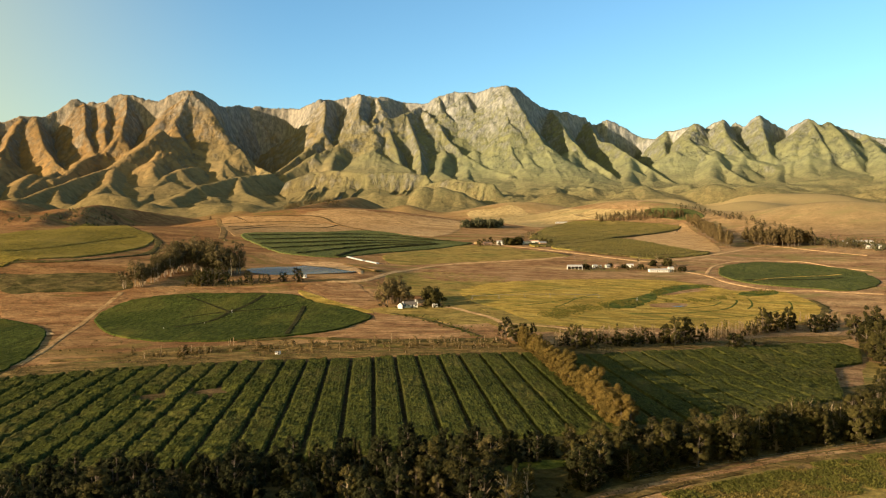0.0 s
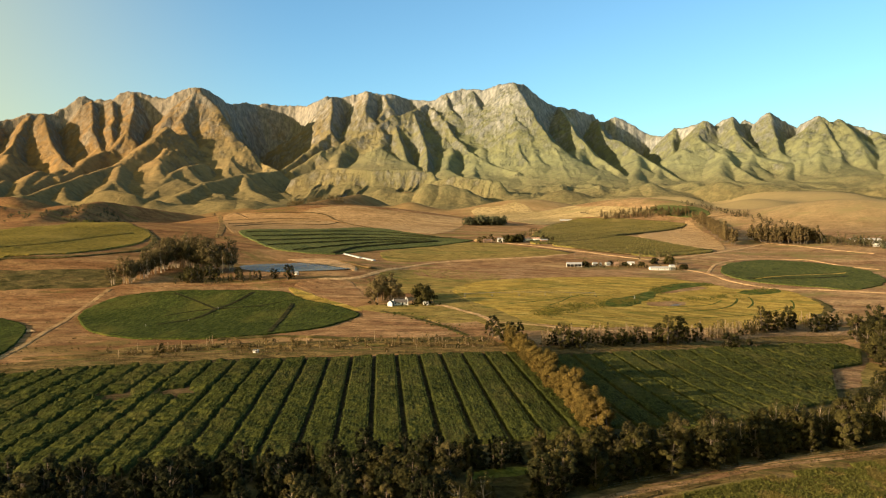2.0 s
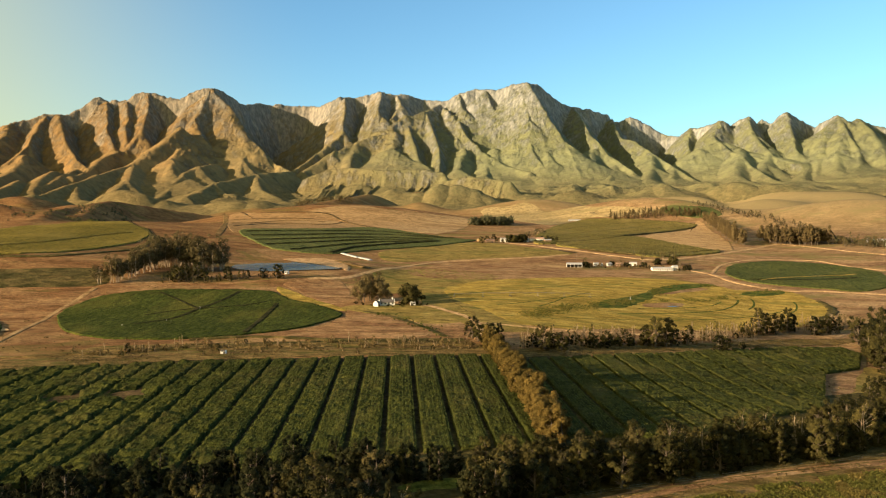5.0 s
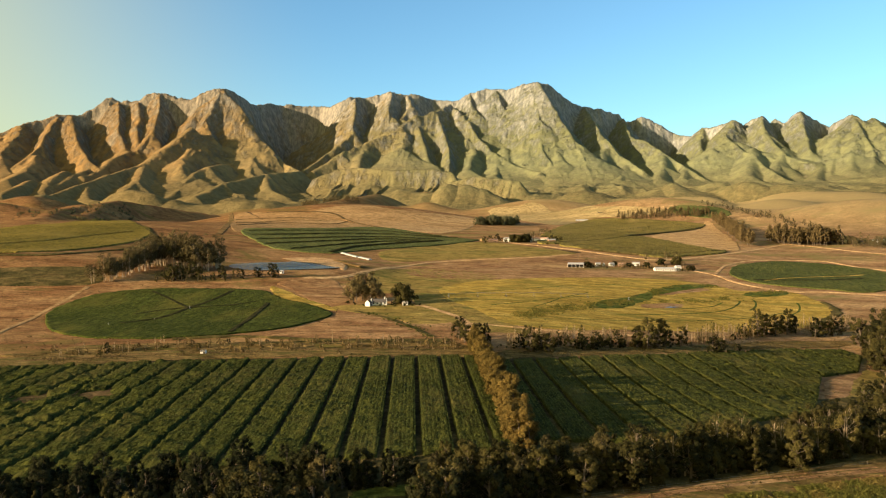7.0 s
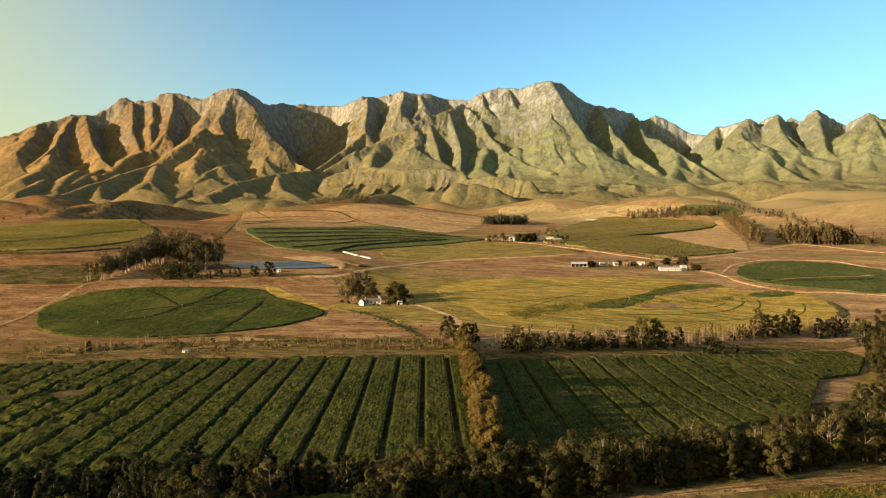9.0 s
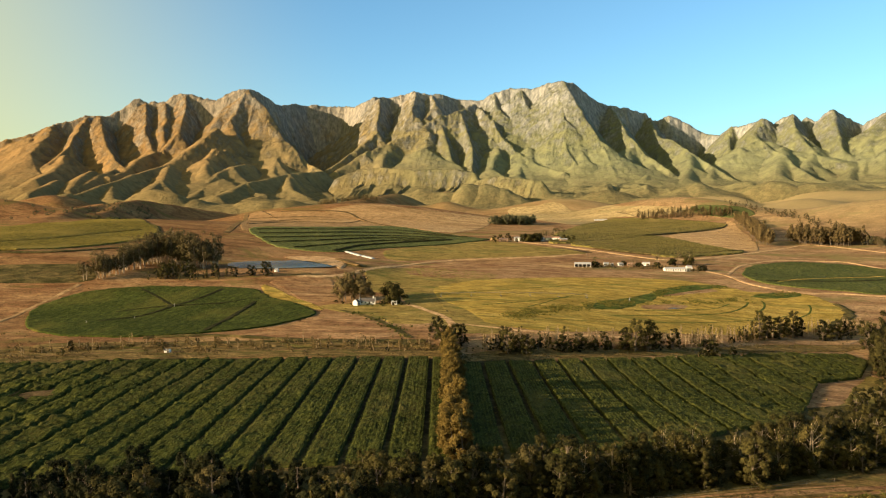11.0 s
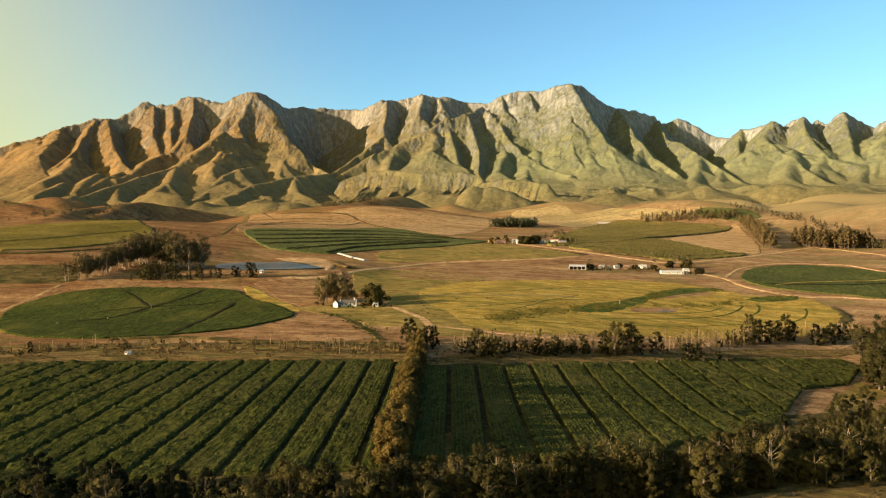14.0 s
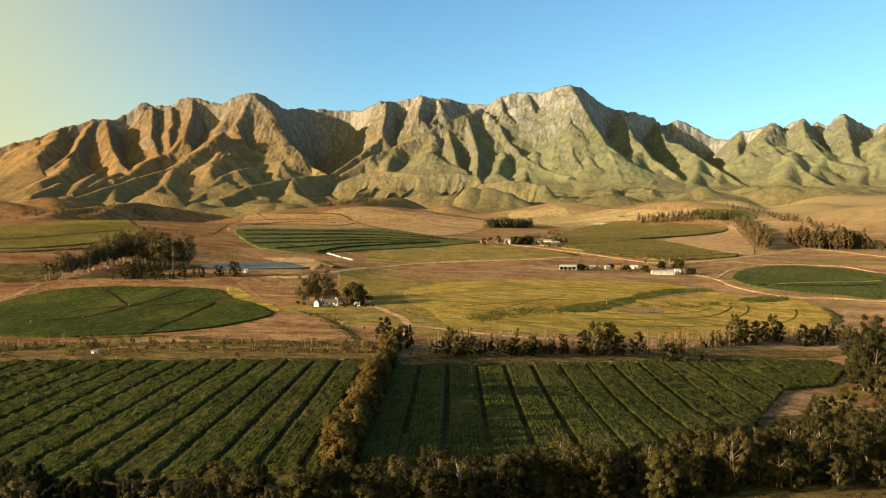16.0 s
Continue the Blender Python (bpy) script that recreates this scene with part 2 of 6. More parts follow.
M_OLIVE = crop("orchard_grass", (0.11, 0.088, 0.026), (0.215, 0.165, 0.05), (0.29, 0.205, 0.08), 0.02, 3.0, 20)
M_WEDGE = earth("bare_tan_slope", (0.31, 0.19, 0.088), (0.39, 0.245, 0.115), (0.45, 0.29, 0.14), 0.02, (1, 3, 1), 40)
M_LEAF_ORCHARD = foliage("orchard_leaves", (0.1, 0.085, 0.026), (0.19, 0.155, 0.05))
M_LEAF_FAR = foliage("far_dark_leaves", (0.045, 0.05, 0.028), (0.105, 0.1, 0.05))
# Path shade between the crop beds, put into the soil colour.
M_PATH = earth("shade_dark_crop_soil", (0.022, 0.02, 0.009), (0.039, 0.031, 0.013), (0.062, 0.047, 0.022), 0.1)
M_LEAF_DARK = foliage("dark_broad_leaves", (0.009, 0.011, 0.004), (0.08, 0.066, 0.019))
# Shade over the wood's western part, put into the leaf colour.
M_LEAF_SHADE = foliage("shade_dark_leaves", (0.006, 0.008, 0.003), (0.034, 0.034, 0.012))
M_LEAF_BROWN = foliage("rusty_brown_leaves", (0.028, 0.025, 0.011), (0.108, 0.084, 0.03))
M_LEAF_CROP = foliage("crop_leaves", (0.045, 0.058, 0.014), (0.108, 0.118, 0.028))
# Same crop: yellower, and lightened to make up for weak sunlight in the east.
M_LEAF_CROP_EAST = foliage("yellower_sun_lightened_leaves", (0.06, 0.07, 0.016), (0.165, 0.16, 0.037))
M_LEAF_GUM = foliage("gum_leaves", (0.034, 0.032, 0.01), (0.118, 0.092, 0.027))
M_LEAF_GOLD = foliage("autumn_poplar_leaves", (0.062, 0.046, 0.012), (0.174, 0.116, 0.03))
M_LEAF_WEED = foliage("bramble_leaves", (0.036, 0.046, 0.01), (0.132, 0.12, 0.026))
M_LEAF_OCHRE = foliage("dry_ochre_weeds", (0.11, 0.085, 0.022), (0.24, 0.175, 0.05))
M_LEAF_REED = foliage("reed_leaves", (0.034, 0.045, 0.009), (0.146, 0.123, 0.028))
M_LEAF_DRY = foliage("dry_shrub_leaves", (0.078, 0.056, 0.02), (0.213, 0.146, 0.056))
M_LEAF_PINE = foliage("pine_needles", (0.085, 0.063, 0.027), (0.22, 0.15, 0.062))
M_LEAF_TALL = foliage("tall_gum_leaves", (0.05, 0.042, 0.017), (0.148, 0.11, 0.046))
M_BARK = plain("grey_brown_bark", (0.146, 0.109, 0.073), 0.9, 0.5)
M_BARK_PALE = plain("pale_bark", (0.4, 0.3, 0.19), 0.85, 0.4)
M_TWIG = plain("dry_twigs", (0.37, 0.258, 0.146), 0.9, 0.4)
M_WHITE = plain("whitewashed_wall", (0.672, 0.638, 0.571), 0.8, 0.35)
M_ROOF = plain("dark_thatch", (0.112, 0.095, 0.084), 0.9, 0.5)
M_TIN = plain("weathered_tin_roof", (0.448, 0.426, 0.392), 0.6, 0.4, 0.8, 0.2)
M_RUST = plain("rusty_tin_roof", (0.358, 0.213, 0.134), 0.7, 0.4)
M_POST = plain("weathered_post", (0.112, 0.084, 0.056), 0.9, 0.4)
M_DARK = plain("dark_opening", (0.034, 0.03, 0.028), 0.6, 0.2)
M_SHEET = plain("white_plastic_sheet", (0.46, 0.45, 0.41), 0.5, 0.45)
M_HAY = plain("weathered_hay", (0.36, 0.23, 0.1), 0.95, 0.5, 0.8)
M_STEEL = plain("dull_galvanised_steel", (0.224, 0.213, 0.19), 0.6, 0.3, 2.0, 0.3)
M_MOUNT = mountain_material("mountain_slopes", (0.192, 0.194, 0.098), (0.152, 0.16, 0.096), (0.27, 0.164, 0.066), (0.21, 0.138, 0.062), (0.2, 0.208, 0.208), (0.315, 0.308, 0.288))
M_WATER, _n, _l, _b = material("still_water", 0.22, 0.5)
_b.inputs["Base Color"].default_value = (0.08, 0.12, 0.135, 1)
bumped(_n, _l, _b, noise_node(_n, _l, 0.5, 3), 0.02, 0.15)

# ---- the lie of the land ----
PROFILE = ((-600, 0), (450, 0), (600, 1.5), (760, 8), (960, 15), (1170, 31), (1400, 43), (1600, 46), (2000, 60), (2400, 84), (2800, 118), (3200, 155), (4000, 215), (5200, 280))
# hills: x, y, height, half-width across, half-width along, turn in degrees
VALLEY_HILLS = (
    (-372, 1704, 44, 330, 150, 4), (-167, 1743, 5, 170, 130, 0), (-1232, 1885, 72, 220, 100, 15), (-1020, 1356, 53, 220, 90, 0), (339, 2017, 46, 230, 110, -4),
    (466, 1943, 24, 180, 100, 0), (757, 1802, 25, 230, 130, -10), (917, 1785, 40, 260, 140, 0), (756, 2174, 44, 150, 90, 0))
FOOT_HILLS = (
    (-283, 2363, 48, 100, 80, 0), (-232, 2742, 85, 110, 90, 0), (-431, 2795, 69, 100, 90, 0), (-86, 2734, 40, 90, 80, 0), (-897, 2458, 48, 200, 100, 0),
    (109, 2336, 46, 200, 100, 0), (566, 2688, 67, 110, 90, 0), (750, 2594, 59, 120, 90, 0), (903, 2494, 54, 130, 100, 0), (275, 2678, 53, 120, 90, 0),
    (621, 2472, 34, 190, 110, 0), (414, 2561, 34, 170, 100, 0), (1033, 2337, 56, 240, 120, 0), (-1290, 2437, 85, 200, 100, 0))


SMOOTH = ((339, 2017), (466, 1943), (109, 2336), (757, 1802), (917, 1785), (756, 2174), (-372, 1704), (-167, 1743))
# crests of the grassy ridges that run away from the valley, steeper on the east
RIDGES = (
    ((-738, 1170, 74), (-804, 1295, 85), (-879, 1438, 95), (-956, 1652, 107), (-1022, 1905, 124)),
    ((-1022, 1905, 124), (-946, 2006, 106), (-850, 2109, 85)),
    ((-945, 1287, 86), (-1065, 1511, 100), (-1096, 1614, 105)),
    ((-1258, 1677, 104), (-1303, 1833, 116), (-1368, 2035, 137), (-1396, 2138, 147), (-1366, 2220, 129)),
    ((-777, 1350, 80), (-842, 1487, 91), (-957, 1710, 110)),
    ((-528, 1807, 92), (-507, 2024, 112), (-466, 2243, 133), (-433, 2456, 151)),
)
BASINS = ((-900, 1560, -30, 380, 250, 0), (-480, 2050, -18, 260, 160, 0))


def ground_height(x, y):
    """Height of the valley floor, before the mountains."""
    x, y = np.asarray(x, float), np.asarray(y, float)
    z = np.interp(y, [p[0] for p in PROFILE], [p[1] for p in PROFILE])
    west = np.logaddexp(0, (-x - 60) / 40) * 40
    east = np.logaddexp(0, (x - 15) / 25) * 25
    rise = np.clip((y - 540) / 220, 0, 1)
    fade = np.clip((2300 - y) / 1100, 0, 1)
    z = z + 0.078 * np.minimum(west, 520) * rise * fade - 0.04 * np.minimum(east, 420) * np.clip((2000 - y) / 800, 0, 1)
    # The land falls away to the east, most of all beyond the windbreak.
    fall = np.minimum(np.logaddexp(0, (x - 50) / 20) * 20, 230)
    z = z - 0.065 * fall * np.clip((900 - y) / 250, 0, 1) * np.clip((y - 290) / 110, 0, 1)
    folds = 0.0
    for hx, hy, h, a, b, turn in VALLEY_HILLS + FOOT_HILLS + BASINS:
        c, s = math.cos(radians(turn)), math.sin(radians(turn))
        u, v = ((x - hx) * c + (y - hy) * s) / a, (-(x - hx) * s + (y - hy) * c) / b
        bump = h * np.exp(-u * u - v * v)
        z = z + bump
        if h > 0 and (hx, hy) not in SMOOTH:
            folds = folds + np.where(u * u + v * v < 16, h * np.exp(-0.6 * u * u - 0.6 * v * v), 0)
    # Rounded ribs with sharp creases between them, on the grassy hills only.
    rib = np.abs(2 * value_noise(x / 210 + 0.35 * y / 210, y / 420, 51) - 1)
    rib = rib + 0.4 * np.abs(2 * value_noise(x / 80, y / 150, 52) - 1)
    z = z - np.minimum(folds, 75) * 0.55 * np.clip(0.75 - rib, 0, 1)
    if np.any((x < -200) & (y > 950)):
        crest = np.full(np.shape(z), -200.0)
        wob = 60 * (value_noise(x / 130, y / 130, 55) - 0.5) + 24 * (value_noise(x / 45, y / 45, 56) - 0.5)
        for line in RIDGES:
            for (x0, y0, z0), (x1, y1, z1) in zip(line, line[1:]):
                dx, dy = x1 - x0, y1 - y0
                t = np.clip(((x - x0) * dx + (y - y0) * dy) / (dx * dx + dy * dy), 0, 1)
                ox, oy = x - x0 - t * dx, y - y0 - t * dy
                d = np.sqrt(ox * ox + oy * oy + 100) - 10
                east = (ox * dy - oy * dx) > 0
                crest = np.maximum(crest, z0 + t * (z1 - z0) - np.where(east, 0.44, 0.24) * np.maximum(d + np.where(d > 12, wob, 0) * np.clip(d / 80, 0, 1), 0))
        z = 5.0 * np.logaddexp(z / 5.0, crest / 5.0)
    flat = np.exp(-(((x + 208) / 112) ** 2 + ((y - 822) / 112) ** 2) ** 3)
    return z * (1 - flat) + 21.3 * flat


def lattice(ix, iy, seed):
    h = (ix.astype(np.int64) * 374761393 + iy.astype(np.int64) * 668265263 + seed * 69069) & 0x7FFFFFFF
    h = ((h ^ (h >> 13)) * 1274126177) & 0x7FFFFFFF
    return ((h ^ (h >> 16)) & 0xFFFF) / 65535.0


def value_noise(x, y, seed=0):
    x, y = np.asarray(x, float), np.asarray(y, float)
    ix, iy = np.floor(x), np.floor(y)
    fx, fy = x - ix, y - iy
    fx, fy = fx * fx * (3 - 2 * fx), fy * fy * (3 - 2 * fy)
    a, b = lattice(ix, iy, seed), lattice(ix + 1, iy, seed)
    c, d = lattice(ix, iy + 1, seed), lattice(ix + 1, iy + 1, seed)
    return (a * (1 - fx) + b * fx) * (1 - fy) + (c * (1 - fx) + d * fx) * fy


def fractal(x, y, octaves=5, seed=0, ridged=False):
    total, amp, norm = 0.0, 1.0, 0.0
    for k in range(octaves):
        v = value_noise(x * 2 ** k, y * 2 ** k, seed + k)
        total = total + amp * ((1 - np.abs(2 * v - 1)) if ridged else v)
        norm, amp = norm + amp, amp * 0.5
    return total / norm


def mesh_from(name, co, faces, mat, smooth=True):
    """A mesh from an array of places and an array of quads or triangles."""
    me = bpy.data.meshes.new(name)
    co, faces = np.ascontiguousarray(co, dtype=np.float32), np.ascontiguousarray(faces, dtype=np.int32)
    k = faces.shape[1]
    me.vertices.add(len(co))
    me.vertices.foreach_set("co", co.ravel())
    me.loops.add(faces.size)
    me.loops.foreach_set("vertex_index", faces.ravel())
    me.polygons.add(len(faces))
    me.polygons.foreach_set("loop_start", np.arange(0, faces.size, k, dtype=np.int32))
    me.polygons.foreach_set("use_smooth", np.full(len(faces), smooth))
    me.update(calc_edges=True)
    me.validate()
    me.materials.append(mat)
    return me


def quads(rows, cols, closed=False):
    i, j = np.meshgrid(np.arange(rows - 1), np.arange(cols if closed else cols - 1), indexing="ij")
    i, j = i.ravel(), j.ravel()
    k = (j + 1) % cols
    return np.stack([i * cols + j, i * cols + k, (i + 1) * cols + k, (i + 1) * cols + j], axis=1)


def up(co, faces):
    """Turn the faces so that the sheet faces upwards."""
    a, b, c = (co[faces[:, k]] for k in range(3))
    return faces[:, ::-1] if np.cross(b - a, c - a)[:, 2].mean() < 0 else faces


def lift(y):
    return 0.08 + 0.00035 * np.maximum(np.asarray(y, float) - 250, 0)


# The ground: one sheet, finest where the camera looks.
ang = np.concatenate([np.arange(-48, 48, 0.3), np.arange(48, 312, 3.0)])
rad = np.concatenate([[0.5], np.geomspace(40, 4750, 410)])
R_, A_ = np.meshgrid(rad, np.radians(ang), indexing="ij")
gx, gy = 50 + R_ * np.sin(A_), -30 + R_ * np.cos(A_)
gz = ground_height(gx, gy)
co = np.stack([gx, gy, gz], axis=-1).reshape(-1, 3)
tagged(new("ground", mesh_from("ground", co, up(co, quads(*gx.shape, closed=True)), M_GROUND)), "dry tan and russet grassland of a wide valley floor", "ground", kind="structure")

# ---- mountains ----
SKYLINE_WEST = (
    (-2674, 3298, 432), (-2535, 3435, 497), (-2444, 3520, 556), (-2326, 3620, 612), (-2249, 3694, 626), (-2189, 3755, 695), (-2144, 3787, 723),
    (-2086, 3809, 710), (-2006, 3825, 710), (-1963, 3837, 741), (-1920, 3848, 754), (-1863, 3861, 749), (-1803, 3868, 724), (-1732, 3887, 716),
    (-1629, 3909, 775), (-1571, 3923, 781), (-1533, 3987, 773), (-1505, 4079, 746), (-1506, 4239, 732), (-1476, 4420, 768), (-1448, 4493, 765),
    (-1324, 4559, 775))
SKYLINE_CENTRE = (
    (-1324, 4559, 775), (-1198, 4560, 772), (-1124, 4486, 749), (-1026, 4377, 771), (-970, 4360, 787), (-906, 4457, 790), (-807, 4487, 816),
    (-734, 4470, 835), (-664, 4503, 818), (-590, 4544, 820), (-511, 4605, 800), (-351, 4582, 785), (-296, 4547, 812), (-226, 4531, 828),
    (-176, 4564, 850), (-54, 4489, 830), (63, 4420, 848), (127, 4360, 845), (193, 4398, 831), (344, 4491, 740), (405, 4557, 725),
    (488, 4620, 719))
SKYLINE_EAST = (
    (488, 4620, 719), (639, 4704, 693), (675, 4714, 652), (735, 4711, 657), (768, 4706, 676), (819, 4703, 668), (967, 4687, 573),
    (1043, 4574, 536), (1090, 4502, 580), (1117, 4454, 567), (1182, 4366, 581), (1203, 4309, 595), (1283, 4380, 571), (1322, 4327, 598),
    (1355, 4286, 604), (1422, 4359, 587), (1453, 4381, 608), (1489, 4359, 579), (1527, 4314, 622), (1563, 4291, 631), (1671, 4305, 569),
    (1721, 4318, 551), (1732, 4054, 585), (1771, 4060, 553), (1824, 4058, 549), (1829, 4052, 565), (2001, 4039, 490), (2149, 3963, 445))
SPURS_WEST_HIGH = (
    ((-2251, 3610, 611), (-2050, 3362, 420), (-1809, 3120, 289)),
    ((-2306, 3598, 602), (-2208, 3316, 430), (-2153, 3077, 321)),
    ((-1893, 3845, 744), (-1799, 3582, 510), (-1816, 3444, 413), (-1831, 3249, 310)),
    ((-1996, 3808, 701), (-1845, 3521, 459)),
    ((-2096, 3786, 701), (-1882, 3454, 420)),
    ((-1568, 3915, 774), (-1582, 3723, 585), (-1541, 3626, 492), (-1391, 3435, 334)),
    ((-1557, 3920, 774), (-1440, 3862, 660), (-1361, 3762, 538), (-1254, 3680, 441), (-1114, 3557, 339), (-1003, 3456, 295)),
)
SPURS_WEST_LOW = (
    ((-2434, 3497, 547), (-2310, 3173, 382)),
    ((-1573, 3549, 524), (-1628, 3147, 316), (-1555, 2392, 154)),
    ((-1515, 3379, 407), (-1511, 3264, 345), (-1406, 3087, 271)),
    ((-2528, 3454, 505), (-2100, 2900, 240)),
)
SPURS_FRONT_WEST = (
    ((-1343, 3375, 327), (-1369, 3246, 306), (-1362, 3079, 261), (-1314, 2873, 194), (-1294, 2682, 149)),
    ((-1587, 3081, 303), (-1474, 2834, 226), (-1415, 2557, 145)),
    ((-1603, 2835, 253), (-1585, 2680, 212), (-1474, 2506, 155)),
    ((-1009, 3437, 294), (-1077, 3197, 268), (-1143, 2894, 216), (-1143, 2626, 156)),
    ((-1077, 3197, 266), (-974, 2959, 193), (-846, 2798, 145)),
    ((-1800, 2645, 226), (-1688, 2343, 158)),
    ((-1838, 2932, 276), (-1768, 2699, 228), (-1674, 2544, 184)),
    ((-1836, 3396, 398), (-1792, 3083, 279), (-1752, 2895, 251)),
    ((-1838, 3074, 292), (-1702, 2619, 198)),
    ((-1337, 3632, 427), (-1250, 3492, 350), (-1221, 3363, 293)),
    ((-2140, 3186, 367), (-2063, 2981, 289), (-1952, 2726, 232)),
)
SPURS_CENTRE_HIGH = (
    ((-933, 4348, 777), (-884, 4027, 529), (-1020, 3604, 315)),
    ((-732, 4461, 827), (-715, 4211, 667), (-700, 4090, 550)),
    ((-640, 4486, 812), (-599, 4371, 726), (-638, 4217, 628)),
    ((-393, 4488, 752), (-456, 4320, 676), (-561, 4221, 639), (-663, 4056, 540), (-876, 3786, 406), (-969, 3585, 305)),
    ((-448, 4311, 671), (-355, 3969, 458), (-308, 3614, 294)),
    ((-390, 4518, 759), (-292, 4326, 653), (-114, 3954, 410), (7, 3762, 327), (133, 3632, 284)),
    ((-267, 4529, 809), (-253, 4429, 726), (-288, 4357, 670)),
    ((-534, 4143, 584), (-439, 3779, 372)),
)
SPURS_CENTRE_LOW = (
    ((-599, 4050, 535), (-588, 3888, 436), (-545, 3747, 357), (-492, 3640, 313)),
    ((-779, 3934, 474), (-760, 3639, 322)),
    ((-208, 3981, 438), (-217, 3688, 311)),
    ((-101, 3938, 403), (-67, 3793, 339), (-88, 3597, 266)),
)
SPURS_PEAK_HIGH = (
    ((130, 4355, 841), (329, 3899, 455), (347, 3694, 320), (365, 3535, 256)),
    ((-102, 4497, 826), (-4, 4192, 573), (16, 3998, 435), (41, 3795, 320)),
    ((92, 4390, 842), (144, 4094, 594), (139, 3892, 435), (194, 3663, 293)),
    ((404, 4537, 719), (477, 4090, 493), (539, 3895, 379), (617, 3638, 282)),
    ((647, 4663, 663), (667, 4327, 514), (723, 4172, 472), (819, 3899, 346), (902, 3615, 240)),
)
SPURS_PEAK_LOW = (
    ((285, 4032, 523), (311, 3884, 420), (295, 3722, 328)),
    ((470, 3968, 425), (431, 3776, 344), (365, 3587, 278)),
    ((554, 3844, 347), (541, 3698, 295), (481, 3471, 236)),
    ((766, 3942, 379), (734, 3766, 310), (660, 3496, 235)),
    ((847, 3794, 302), (795, 3606, 246)),
    ((-44, 4005, 437), (-25, 3827, 355)),
    ((219, 3889, 422), (240, 3726, 343)),
)
SPURS_EAST_HIGH = (
    ((1207, 4303, 591), (1129, 4163, 503), (1139, 4066, 451), (1187, 3672, 295), (1199, 3463, 233)),
    ((1352, 4277, 600), (1324, 4118, 500), (1343, 3757, 301)),
    ((1559, 4282, 623), (1461, 3870, 381)),
    ((1730, 4050, 579), (1516, 3919, 379), (1331, 3779, 240)),
    ((1730, 4050, 579), (1693, 3777, 385), (1653, 3617, 299), (1527, 3424, 215)),
    ((1088, 4492, 575), (1008, 4193, 423)),
)
SPURS_EAST_LOW = (
    ((1141, 4099, 466), (1025, 4020, 413), (942, 3939, 345)),
    ((1028, 4011, 389), (1021, 3803, 295), (1022, 3534, 201)),
    ((1630, 3979, 478), (1560, 3815, 369), (1460, 3610, 263)),
    ((1213, 3952, 410), (1067, 3538, 252)),
    ((1370, 3971, 408), (1258, 3751, 315), (1173, 3523, 244)),
    ((1523, 3908, 378), (1450, 3701, 295), (1334, 3467, 224)),
    ((1674, 3891, 456), (1601, 3746, 362), (1531, 3546, 271)),
    ((1823, 4038, 560), (1762, 3543, 270)),
    ((2016, 4014, 475), (1889, 3561, 318), (1735, 3106, 198)),
)
CLIFFS = (
    ((-854, 3211, 242), (-748, 3193, 284), (-643, 3176, 288), (-490, 3143, 272), (-315, 3097, 271), (-242, 3074, 257)),
    ((-237, 3024, 215), (-120, 2991, 235), (37, 2938, 208)),
)


def ridge_height(x, y, lines, west, east, shallow, knee, wide, rough=0.3, soft=5.0):
    """Height under a set of crest lines that fall towards the valley: its own pitch on the west flank and on the steeper north-east flank near a crest, gentler below, ribbed by gullies that run down the flanks."""
    best = np.full(x.shape, -1e3)
    run = 0.0
    for line in lines:
        for (x0, y0, z0), (x1, y1, z1) in zip(line, line[1:]):
            dx, dy = x1 - x0, y1 - y0
            n2 = dx * dx + dy * dy
            t = np.clip(((x - x0) * dx + (y - y0) * dy) / n2, 0, 1)
            ox, oy = x - x0 - t * dx, y - y0 - t * dy
            d = np.hypot(ox, oy)
            lean = (0.85 * ox + 0.53 * oy) / (d + 1.0)
            steep = np.interp(lean, [-1.0, 0.2, 0.8], [west * 1.15, west * 0.9, east])
            d = np.sqrt(d * d + soft * soft) - soft
            s = run + t * math.sqrt(n2)
            rib = fractal(s / wide + 7.3, d / 420.0, 3, 11, True) - 0.5
            drop = np.where(d < knee, steep * d, steep * knee + shallow * steep * (d - knee)) * (1 - rough * rib)
            best = np.maximum(best, z0 + t * (z1 - z0) - drop)
            run += math.sqrt(n2)
        run += 517
    return best


